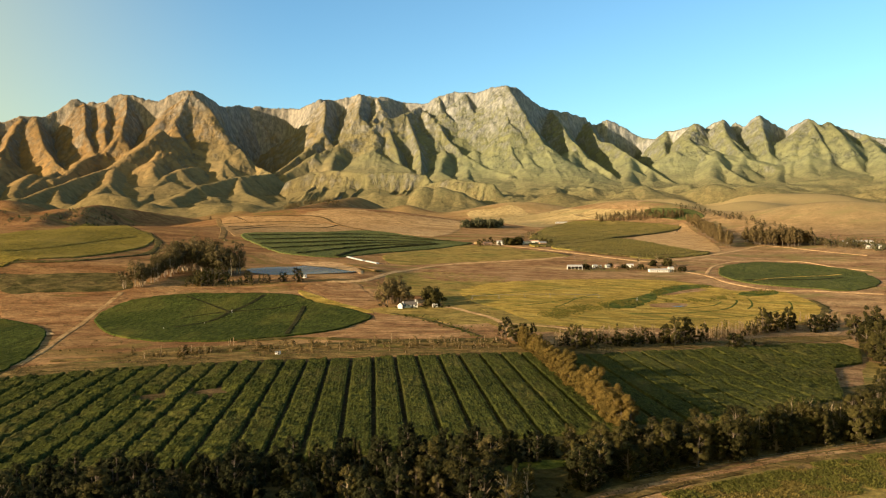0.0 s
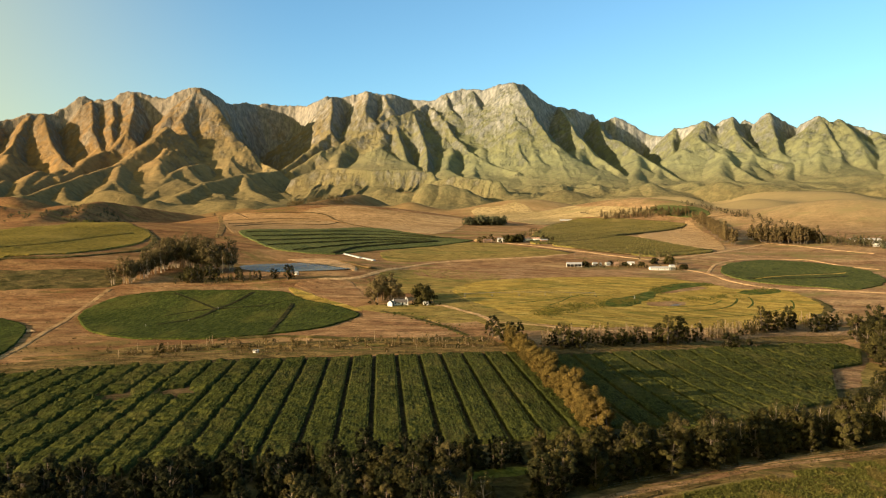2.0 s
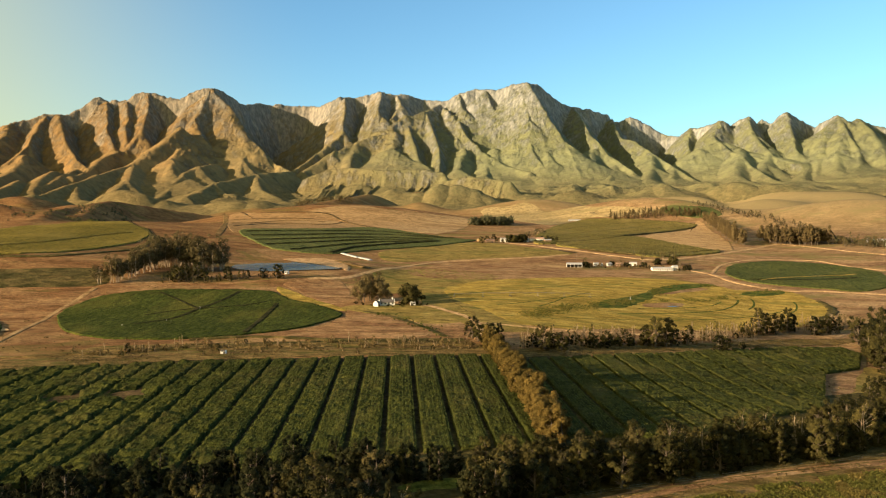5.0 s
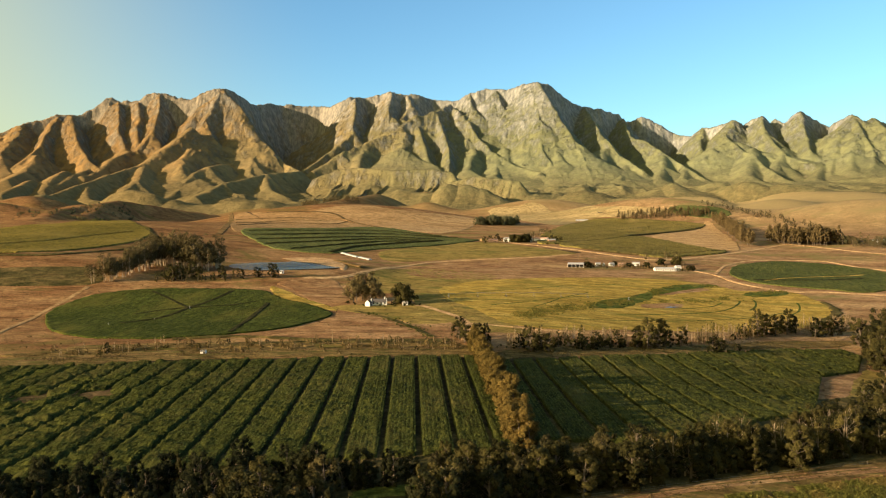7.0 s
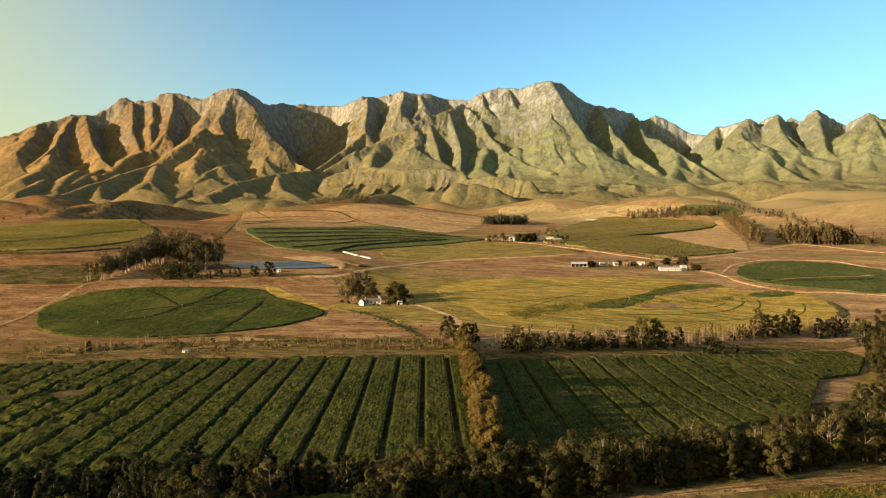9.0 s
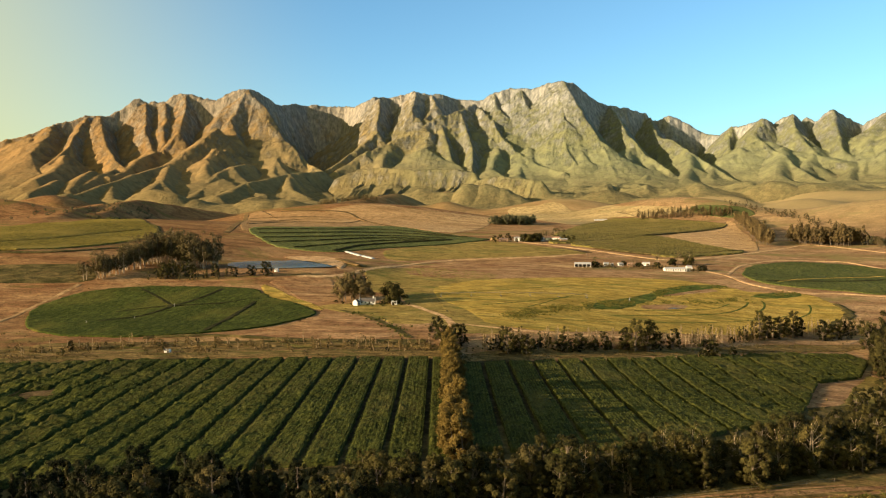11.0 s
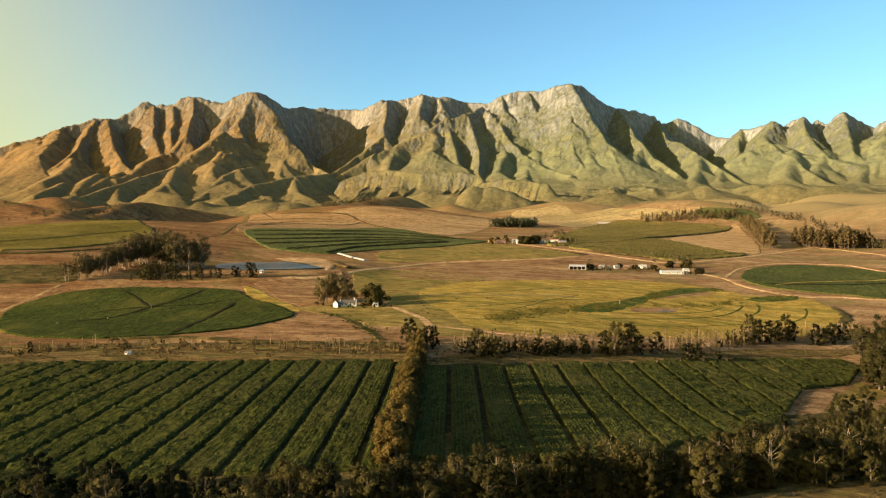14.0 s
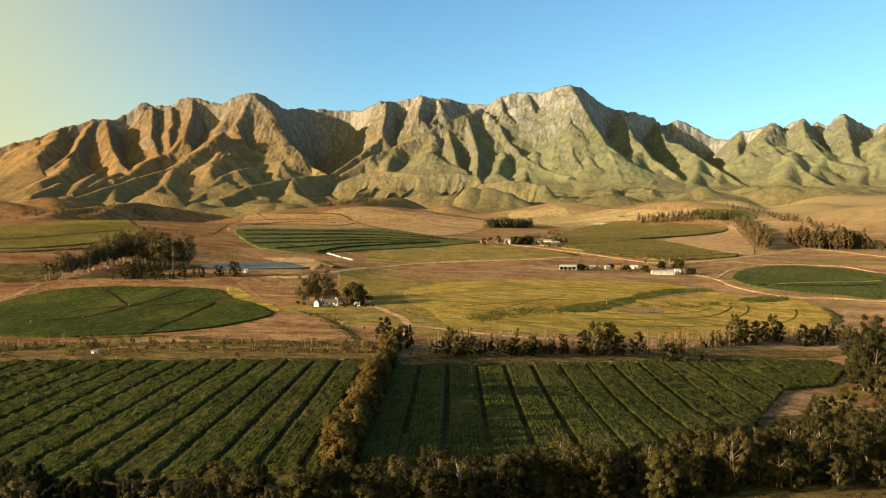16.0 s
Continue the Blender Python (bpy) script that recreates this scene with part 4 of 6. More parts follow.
strip("contour_bank", "dark low contour bank across the stubble", ((-493, 1394), (-447, 1507), (-342, 1514)), 2.5, M_HEATH, "bank", False)
strip("wheel_track", "pale dry line through the irrigated circle", ((316, 883), (354, 912), (406, 944), (456, 969)), 2.2, M_GOLD, "track")
strip("wheel_track", "dark wheel track in the irrigated circle", ((306, 887), (348, 894), (393, 908), (444, 939)), 3, M_RUT_AND_SHADE, "track")
strip("contour_bank", "faint darker arc in the yellowing crop", ((-536, 789), (-522, 862), (-521, 973), (-502, 1037)), 1.6, M_MEADOW, "scrub")
strip("contour_bank", "darker line between orchard rows", ((98, 1307), (196, 1503), (348, 1744), (433, 1753)), 3, M_SCRUB, "scrub")
strip("contour_bank", "darker line between orchard rows", ((88, 1249), (186, 1371), (333, 1650), (438, 1720)), 3, M_SCRUB, "scrub")
strip("contour_bank", "darker line between orchard rows", ((134, 1556), (254, 1771), (358, 1806)), 3, M_SCRUB, "scrub")
strip("contour_bank", "darker line between orchard rows", ((130, 1180), (211, 1250), (288, 1202), (335, 1166)), 2.5, M_SCRUB, "scrub")
strip("contour_bank", "darker line between orchard rows", ((153, 1150), (218, 1166), (284, 1142)), 2.5, M_SCRUB, "scrub")
field("ploughed_field", "reddish bare hollow in the pasture", ((176, 773), (202, 802), (231, 819), (239, 809), (208, 781), (185, 762)), 0.36, M_SOIL, "field")
field("ploughed_field", "reddish bare hollow in the pasture", ((153, 695), (169, 712), (193, 721), (186, 702), (161, 687)), 0.36, M_SOIL, "field")
field("weed_patch", "dark green wet ground with rank weeds", ((106, 659), (120, 699), (146, 730), (170, 767), (173, 747), (154, 708), (132, 672)), 0.42, M_WEED, "ground")
field("weed_patch", "green rushes on a damp strip", ((170, 769), (198, 815), (223, 838), (254, 842), (224, 815), (197, 792), (174, 754)), 0.42, M_WEED, "ground")
field("weed_patch", "green rushes on a damp strip", ((268, 797), (288, 817), (311, 823), (319, 815), (287, 791)), 0.42, M_WEED, "ground")
field("bank", "pale sandy bank of the farm dam", ((-240, 912), (-220, 926), (-196, 928), (-169, 899), (-137, 806), (-136, 781), (-158, 837), (-195, 894)), 0.5, M_ROAD, "bank")
field("crop_gap", "brown bare gap in the crop", ((-158, 316), (-160, 330), (-148, 329), (-138, 314), (-139, 301)), 0.35, M_HEATH, "soil")
field("crop_gap", "reddish bare gap in the crop", ((-135, 322), (-137, 338), (-126, 337), (-116, 321), (-119, 311)), 0.35, M_HEATH, "soil")
field("foreground_meadow", "rough green and ochre weedy meadow", ((30, 190), (70, 212), (112, 235), (160, 268), (206, 293), (266, 308), (240, 230), (160, 170), (60, 140)), 0.12, M_MEADOW, "meadow")
field("verge", "bare tan verge beside the dirt road", ((10, 200), (40, 219), (70, 238), (97, 256), (125, 271), (158, 285), (204, 315), (228, 325), (207, 294), (165, 275), (130, 257), (100, 242), (60, 219), (25, 197)), 0.1, M_HEADLAND, "ground")
strip("dirt_road", "rutted pale dirt road beside the trees", ((14, 196), (48, 217), (74, 232), (98, 247), (128, 261), (165, 277), (205, 288)), 2.8, M_SOIL, "road")
strip("dirt_road", "second worn wheel line beside the dirt road", ((60, 227), (80, 240), (104, 253), (132, 266), (162, 279)), 1.0, M_SOIL, "road")
strip("scrub_strip", "rank green and brown weeds along the headland", ((-212, 414), (-150, 438), (-100, 446), (-60, 452), (-20, 456), (12, 460)), 9, M_HEADLAND, "scrub")
strip("scrub_strip", "dark scrub at the edge of the headland track", ((-190, 425), (-120, 444), (-70, 460), (-30, 468), (8, 474)), 6, M_SCRUB, "scrub")


def water(name, label, outline, z):
    edge = spline(outline, True, 6)
    bm = bmesh.new()
    face = bm.faces.new([bm.verts.new((x, y, z)) for x, y in edge])
    bmesh.ops.recalc_face_normals(bm, faces=[face])
    if face.normal.z < 0:
        face.normal_flip()
    me = bpy.data.meshes.new(name)
    bm.to_mesh(me)
    bm.free()
    me.materials.append(M_WATER)
    return tagged(new(name, me), label, "water", kind="structure")


water("farm_dam", "calm blue-grey water of an earth-walled farm dam", ((-259, 792), (-279, 850), (-270, 873), (-231, 880), (-220, 898), (-185, 866), (-160, 836), (-140, 790), (-154, 772), (-184, 757), (-217, 751)), 21.8)
water("pond", "small shallow pond in the pasture", ((172, 696), (178, 702), (185, 702), (187, 701), (179, 696)), -6.97)


# ---- crop rows ----
ROW_TURN = radians(8.7)
RC, RS = math.cos(ROW_TURN), math.sin(ROW_TURN)


CROP_GAPS = ((-149, 316, 8), (-126, 325, 8.5))


def crop_bed(parent, u0, u1, near, far, seed, tall=2.3):
    """One bed of a leafy crop between two paths: close planted rows with an uneven top and ragged sides."""
    across = max(6, int((u1 - u0) / 0.55))
    cols = np.linspace(u0, u1, across + 1)
    rows = int((max(far) - min(near)) / 1.15) + 2
    s = np.linspace(0, 1, rows)
    v = np.linspace(near[0], near[1], across + 1)[None] * (1 - s[:, None]) + np.linspace(far[0], far[1], across + 1)[None] * s[:, None]
    u = np.broadcast_to(cols[None], v.shape).copy()
    rag = (fractal(v / 3.2, u / 9 + seed * 3.7, 3, 61) - 0.5)
    rim = np.zeros(across + 1)
    rim[0], rim[1], rim[-2], rim[-1] = 1.0, 0.6, -0.6, -1.0
    u += rag * 1.1 * np.abs(rim)[None]
    x, y = RC * u - RS * v, RS * u + RC * v
    planted = 0.5 + 0.5 * np.cos((u - u0) / 1.55 * 2 * math.pi)
    clump = fractal(u / 2.4, v / 2.4, 4, 63)
    patch = fractal(x / 22, y / 22, 4, 65)
    wisp = fractal(u / 7, v / 2.6, 4, 68)
    wave = np.clip(np.abs(90 - u) / 150, 0.3, 1)
    h = tall * (0.76 + 0.07 * planted + wave * (0.3 * (clump - 0.5) + 1.15 * (wisp - 0.5) + 0.6 * (patch - 0.5)) + 0.42 * (fractal(u * 0.9, v * 0.7, 3, 67) - 0.5))
    for bx, by, br in CROP_GAPS:
        h = h * np.clip((np.hypot(x - bx, y - by) + 5 * (clump - 0.5) - 0.7 * br) / (0.6 * br), 0, 1)
    h = np.clip(h, 0.15, None)
    h[:, 0] = h[:, -1] = -0.3
    h[0] = h[-1] = -0.3
    co = np.stack([x, y, ground_height(x, y) + 0.1 + h], axis=-1).reshape(-1, 3)
    ob = new("crop_bed", mesh_from("crop_bed", co, up(co, quads(*x.shape)), M_CROP, True))
    ob.parent = parent
    return ob


def crop_leaves(out, u0, u1, near, far, seed, tall):
    """Leafy plants in close rows on top of a bed: a few blades each, taller and shorter in patches."""
    r = np.random.default_rng(900 + seed)
    lanes = np.arange(u0 + 0.45, u1 - 0.2, 1.35)
    for u in lanes:
        f = (u - u0) / (u1 - u0)
        a, b = near[0] + (near[1] - near[0]) * f + 0.5, far[0] + (far[1] - far[0]) * f - 0.5
        v = np.arange(a, b, 0.85)
        v = np.repeat(v + r.uniform(-0.25, 0.25, len(v)), 4)
        n = len(v)
        uu = u + r.normal(0, 0.17, n)
        x, y = RC * uu - RS * v, RS * uu + RC * v
        wisp, patch = fractal(uu / 7, v / 2.6, 4, 68), fractal(x / 22, y / 22, 4, 65)
        wave = np.clip(np.abs(90 - uu) / 150, 0.3, 1)
        z = ground_height(x, y) + tall * (0.8 + wave * (1.15 * (wisp - 0.5) + 0.6 * (patch - 0.5))) + r.uniform(-0.25, 0.35, n)
        keep = np.ones(n, bool)
        for bx, by, br in CROP_GAPS:
            keep &= np.hypot(x - bx, y - by) > br
        c = np.stack([x, y, z], axis=1)[keep]
        turn, size = r.uniform(0, 2 * math.pi, len(c)), r.uniform(0.24, 0.46, len(c))
        way = np.stack([np.cos(turn), np.sin(turn), r.uniform(-0.2, 0.7, len(c))], axis=1) * size[:, None]
        side = np.stack([-np.sin(turn), np.cos(turn), r.uniform(-0.4, 0.4, len(c))], axis=1) * size[:, None] * 0.55
        out.append(np.stack([c - way * 0.4 - side, c - way * 0.4 + side, c + way], axis=1))


def crop_field_rows(label, first, step, count, near, far, path=1.25, tall=2.3, leaf=M_LEAF_CROP, grow=0.0):
    """Beds side by side; near and far give the ends of a bed along the rows for a place across them."""
    top, blades = tagged(new("row_crop_field"), label, "crop field"), []
    for k in range(count):
        a, b = first + k * step + grow * k * k + path / 2, first + (k + 1) * step + grow * (k + 1) ** 2 - path / 2
        n, f = (near(a), near(b)), (far(a), far(b))
        if min(f) - max(n) > 6:
            crop_bed(top, a, b, n, f, k, tall)
            crop_leaves(blades, a, b, n, f, k, tall)
    co = np.concatenate(blades).reshape(-1, 3)
    leaves = tagged(new("crop_leaves", mesh_from("crop_leaves", co, np.arange(len(co)).reshape(-1, 3), leaf, False)), kind="stuff")
    leaves.parent = top
    return top


def along(points):
    """Interpolates row ends from places on the plan."""
    uv = sorted((RC * x + RS * y, -RS * x + RC * y) for x, y in points)
    return lambda u: float(np.interp(u, [p[0] for p in uv], [p[1] for p in uv]))


# Sheets of soil darkened to stand in for the shade on the paths.
field("crop_soil", "soil between the crop beds with their shade in its colour", ((-290, 338), (-231, 372), (-148, 400), (-65, 411), (24, 424), (36, 370), (44, 305), (34, 280), (-41, 243), (-108, 218), (-165, 194), (-230, 250)), 0.04, M_PATH, "soil")
field("crop_soil", "soil between the eastern crop beds with their shade in its colour", ((38, 418), (87, 449), (147, 491), (221, 548), (280, 586), (245, 529), (212, 477), (184, 415), (161, 366), (114, 327), (70, 301), (58, 298)), 0.04, M_PATH, "soil")
crop_field_rows("dense green leafy crop in broad beds split by dark paths", -1.2 - 12.03 * 19, 12.03, 27,
                along(((-170, 190), (-120, 210), (-70, 226), (-41, 238), (4, 256), (34, 266), (60, 276))),
                along(((-290, 328), (-231, 357), (-184, 377), (-107, 398), (-23, 414), (21, 424), (40, 428))), 1.7, 2.4)
crop_field_rows("dense green leafy crop beds partly shaded by a windbreak", 121.5 - 25.5, 12.3, 18,
                along(((55, 282), (90, 286), (113, 304), (130, 314), (143, 333), (173, 360), (182, 381), (204, 434), (218, 471), (253, 504), (287, 577), (316, 603))),
                along(((43, 419), (87, 451), (147, 494), (221, 553), (315, 609))), 1.7, 2.0, M_LEAF_CROP_EAST, 0.2)

# ---- trees ----
def limb(bm, a, b, r0, r1, sides=5):
    """A tapered limb from a to b."""
    a, b = Vector(a), Vector(b)
    q = (b - a).to_track_quat("Z", "Y")
    rings = []
    for p, r in ((a, r0), (b, r1)):
        rings.append([bm.verts.new(p + q @ Vector((r * math.cos(2 * math.pi * k / sides), r * math.sin(2 * math.pi * k / sides), 0))) for k in range(sides)])
    for k in range(sides):
        bm.faces.new((rings[0][k], rings[0][(k + 1) % sides], rings[1][(k + 1) % sides], rings[1][k])).smooth = True


def clump(out, rng, centre, radius, count, leaf, flat=0.8, heart=None, blade=False):
    """A clump of leaf sprays round a twig end."""
    for _ in range(count):
        d = Vector((rng.gauss(0, 1), rng.gauss(0, 1), rng.gauss(0, 1))).normalized() * radius * rng.random() ** 0.45
        p = Vector(centre) + Vector((d.x, d.y, d.z * flat))
        s = leaf * rng.uniform(0.6, 1.35)
        n = d.normalized() + Vector((rng.gauss(0, 0.4), rng.gauss(0, 0.4), rng.gauss(0, 0.4)))
        if heart is not None:
            n = n * 0.7 + (p - heart).normalized() * 0.8
        n.normalize()
        t = n.orthogonal().normalized()
        t.rotate(Matrix.Rotation(rng.uniform(0, 6.28), 3, n))
        w = n.cross(t)
        if blade:
            out.append((p - t * s, p + w * s * 0.75, p + t * s * 0.9 - w * s * 0.45))
        else:
            out.append((p - t * s, p + w * s * 0.6 - n * s * 0.15, p + t * s, p - w * s * 0.6 - n * s * 0.15))


def leaf_mesh(name, sprays, mat):
    co = np.array([tuple(v) for q in sprays for v in q])
    return mesh_from(name, co, np.arange(len(co)).reshape(-1, len(sprays[0])), mat, False)


def tree(name, label, seed, height, spread, bare, clumps, leaves, leaf, mat, bark, shape="round", trunk=0.035, stems=1, blade=False):
    """A tree with a tapered trunk, limbs and a crown of leaf clumps. bare: the part of the height without leaves."""
    rng = random.Random(seed)
    top = tagged(new(name), label, "tree")
    bm, sprays = bmesh.new(), []
    for s in range(stems):
        off = Vector((rng.uniform(-1, 1), rng.uniform(-1, 1), 0)) * spread * (0.35 if stems > 1 else 0)
        lean = Vector((rng.gauss(0, 0.05), rng.gauss(0, 0.05), 1))
        hh = height * (rng.uniform(0.8, 1.0) if stems > 1 else 1.0)
        pts = [off + lean * hh * f + Vector((rng.gauss(0, 0.015), rng.gauss(0, 0.015), 0)) * hh for f in (0, 0.3, 0.6, 0.9)]
        pts[0] = off - Vector((0, 0, 0.5))
        r = height * trunk / (1.4 if stems > 1 else 1)
        for k in range(3):
            limb(bm, pts[k], pts[k + 1], r * (1 - 0.3 * k), r * (0.7 - 0.3 * k) + 0.02)
        per = max(3, clumps // stems)
        for k in range(per):
            f = bare + (1 - bare) * ((k + rng.random()) / per)
            a = rng.uniform(0, 2 * math.pi)
            g = (f - bare) / (1 - bare)
            if shape == "round":
                reach = spread * math.sqrt(max(0.05, 1 - (2 * g - 0.85) ** 2 / 1.6)) * rng.uniform(0.45, 1.0)
            elif shape == "tall":
                reach = spread * (0.55 + 0.45 * math.sin(math.pi * min(1, g + 0.15))) * rng.uniform(0.3, 1.0)
            else:
                reach = spread * (1.08 - g) * rng.uniform(0.5, 1.0)
            c = off + lean * hh * min(f, 0.97) + Vector((math.cos(a), math.sin(a), 0)) * reach
            start = off + lean * hh * max(0.12, min(f, 0.97) - 0.16 - 0.1 * rng.random())
            limb(bm, start, c, r * 0.38 * (1.1 - f), 0.03, 4)
            clump(sprays, rng, c, spread * (rng.uniform(0.19, 0.33) if blade else rng.uniform(0.24, 0.42)) if shape != "tall" else spread * rng.uniform(0.3, 0.5), leaves, leaf, 0.8, off + Vector((0, 0, hh * (bare + 0.45 * (1 - bare)))), blade)
    me = bpy.data.meshes.new("trunk")
    bm.to_mesh(me)
    bm.free()
    me.materials.append(bark)
    new("trunk", me).parent = top
    if sprays:
        new("crown", leaf_mesh("crown", sprays, mat)).parent = top
    return top


def bare_tree(name, label, seed, height):
    """A leafless poplar: a pale stem with many thin upright twigs."""
    rng = random.Random(seed)
    top = tagged(new(name), label, "tree")
    bm = bmesh.new()
    limb(bm, (0, 0, -0.4), (rng.gauss(0, 0.2), rng.gauss(0, 0.2), height), height * 0.016, 0.04)
    for _ in range(26):
        f, a = rng.uniform(0.2, 0.92), rng.uniform(0, 6.28)
        n = height * rng.uniform(0.12, 0.3) * (1.2 - f)
        limb(bm, (0, 0, height * f), (math.cos(a) * n * 0.55, math.sin(a) * n * 0.55, height * f + n), 0.09, 0.035, 3)
    me = bpy.data.meshes.new("trunk")
    bm.to_mesh(me)
    bm.free()
    me.materials.append(M_TWIG)
    new("trunk", me).parent = top
    sprays = []
    for _ in range(30):
        f, a = rng.uniform(0.25, 1.0), rng.uniform(0, 6.28)
        clump(sprays, rng, (math.cos(a) * 0.6, math.sin(a) * 0.6, height * f), 0.5, 2, 0.22)
    new("crown", leaf_mesh("crown", sprays, M_LEAF_GOLD)).parent = top
    return top


spots = random.Random(5)
BROAD = [tree("broadleaf_tree", "dense dark green broadleaf tree in the riverside wood", 100 + k, h, s, 0.06, 46, 92, 0.33, M_LEAF_DARK, M_BARK, blade=True)
         for k, (h, s) in enumerate(((13, 4.6), (11, 4.4), (15, 5.0), (9, 4.0), (12.5, 3.6)))]
RUSTY = [tree("rusty_tree", "dull brown half-bare tree in the riverside wood", 130 + k, h, s, 0.1, 40, 70, 0.32, M_LEAF_BROWN, M_BARK, blade=True)
         for k, (h, s) in enumerate(((11, 4.2), (13, 4.0)))]
SHADE = [tree("dense_tree", "dense riverside tree with shade darkened into its leaves", 106 + k, h, s, 0.04, 36, 66, 0.38, M_LEAF_SHADE, M_BARK, blade=True)
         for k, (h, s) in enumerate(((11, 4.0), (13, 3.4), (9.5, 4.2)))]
SPIRE = [tree("spire_tree", "narrow pointed dull green tree in the riverside wood", 116 + k, h, s, 0.03, 30, 100, 0.3, M_LEAF_DARK, M_BARK, "cone", 0.02, blade=True)
         for k, (h, s) in enumerate(((11, 2.1), (9, 1.8)))]
GUM_NEAR = [tree("gum_tree", "open-crowned gum tree with a pale forked trunk", 120 + k, h, s, 0.34, 28, 56, 0.28, M_LEAF_GUM, M_BARK_PALE, "round", 0.034, 2, True)
            for k, (h, s) in enumerate(((15, 4.6), (17, 5.2), (13.5, 4.0)))]
WATTLE = [tree("wattle_tree", "dense brown-green wattle at the field boundary", 112 + k, h, s, 0.05, 38, 76, 0.34, M_LEAF_DARK, M_BARK, blade=True)
          for k, (h, s) in enumerate(((13, 4.6), (10, 4.2), (14, 4.0), (9, 4.0), (12, 3.4)))]
POPLAR = [tree("poplar_tree", "yellowing poplar in a dense windbreak row", 140 + k, h, s, 0.02, 28, 116, 0.33, M_LEAF_GOLD, M_BARK, "tall", 0.022, blade=True)
          for k, (h, s) in enumerate(((11, 2.9), (12.5, 3.1), (10, 2.8), (9, 2.9)))]
SLIM = [tree("slim_tree", "slim upright olive-green tree at the field edge", 160 + k, h, s, 0.05, 14, 30, 0.4, M_LEAF_GUM, M_BARK, "tall", 0.02)
        for k, (h, s) in enumerate(((9, 1.5), (7.5, 1.3)))]
BUSH = [tree("bush", "low rounded green bush", 180 + k, h, s, 0.08, 9, 30, 0.36, M_LEAF_DARK, M_BARK, "round", 0.03)
        for k, (h, s) in enumerate(((3.6, 2.2), (2.6, 1.7), (4.6, 2.4)))]
SHRUB = [tree("dry_shrub", "twiggy brown shrub on the dry headland", 190 + k, h, s, 0.05, 9, 22, 0.32, M_LEAF_DRY, M_TWIG, "round", 0.025)
         for k, (h, s) in enumerate(((3.4, 1.5), (2.6, 1.3), (4.4, 1.6)))]
GUM_FAR = [tree("gum_tree", "tall old gum tree with a broad brown-green crown", 200 + k, h, s, 0.3, 24, 30, 0.7, M_LEAF_TALL, M_BARK_PALE, "round", 0.02, 2)
           for k, (h, s) in enumerate(((27, 8.5), (31, 9.5), (23, 7.5)))]
FAR_TREE = [tree("far_tree", "far olive-green tree", 210 + k, h, s, 0.15, 14, 16, 1.15, M_LEAF_TALL, M_BARK, "round", 0.02)
            for k, (h, s) in enumerate(((26, 8.5), (30, 9.0), (22, 8.0)))]
FAR_DARK = [tree("far_dark_tree", "far dark green tree", 214 + k, h, s, 0.05, 14, 18, 1.3, M_LEAF_FAR, M_BARK, "round", 0.02)
            for k, (h, s) in enumerate(((18, 9.5), (15, 8.5)))]
PINE = [tree("pine_tree", "tall brown-green plantation pine with a bare stem", 220 + k, h, s, 0.25, 13, 18, 1.0, M_LEAF_PINE, M_BARK, "tall", 0.012)
        for k, (h, s) in enumerate(((19, 3.4), (22, 3.6), (17, 3.2)))]
OAK = tree("oak_tree", "broad dark green oak beside the farmhouse", 240, 11.5, 8.5, 0.06, 36, 64, 0.7, M_LEAF_DARK, M_BARK)
HOUSE_GUM = tree("gum_tree", "big spreading gum tree shading the farmhouse", 241, 21, 9.5, 0.2, 36, 66, 0.68, M_LEAF_TALL, M_BARK, "round", 0.028, 3)
BARE = [bare_tree("bare_poplar", "leafless pale poplar along the field boundary", 250 + k, h) for k, h in enumerate((9, 7.5, 8.5))]
planted = set()


def plant(proto, x, y, size=1.0, group=""):
    """Sets a copy of a tree on the ground, turned at random; the first place takes the tree itself."""
    m = Matrix.Translation((x, y, float(ground_height(x, y)) + 0.05)) @ Matrix.Rotation(spots.uniform(0, 6.28), 4, "Z") @ Matrix.Diagonal((size * spots.uniform(0.9, 1.12), size * spots.uniform(0.9, 1.12), size * spots.uniform(0.88, 1.15), 1))
    if proto.name in planted:
        loc, rot, sca = m.decompose()
        ob = copy_thing(proto, m)
        ob.matrix_basis = m
    else:
        planted.add(proto.name)
        proto.matrix_basis = m
        ob = proto
    if group:
        ob["group"] = group
    return ob


class Grove:
    """Far trees that nobody could count, joined into one object."""

    def __init__(self):
        self.co, self.faces, self.mats, self.at, self.slots = [], [], [], 0, []

    def add(self, proto, x, y, size):
        m = Matrix.Translation((x, y, float(ground_height(x, y)))) @ Matrix.Rotation(spots.uniform(0, 6.28), 4, "Z") @ Matrix.Diagonal((size, size, size * spots.uniform(0.88, 1.15), 1))
        for child in proto.children:
            me = child.data
            co = np.empty(len(me.vertices) * 3, dtype=np.float32)
            me.vertices.foreach_get("co", co)
            loops = np.empty(len(me.loops), dtype=np.int32)
            me.loops.foreach_get("vertex_index", loops)
            a = np.array(m)
            self.co.append(co.reshape(-1, 3) @ a[:3, :3].T + a[:3, 3])
            self.faces.append(loops.reshape(-1, 4) + self.at)
            self.at += len(me.vertices)
            mat = me.materials[0]
            if mat not in self.slots:
                self.slots.append(mat)
            self.mats.append(np.full(len(loops) // 4, self.slots.index(mat), dtype=np.int32))

    def done(self, name, label):
        me = mesh_from(name, np.vstack(self.co), np.vstack(self.faces), self.slots[0], False)
        for mat in self.slots[1:]:
            me.materials.append(mat)
        me.polygons.foreach_set("material_index", np.concatenate(self.mats))
        tagged(new(name, me), label, "trees", kind="stuff")


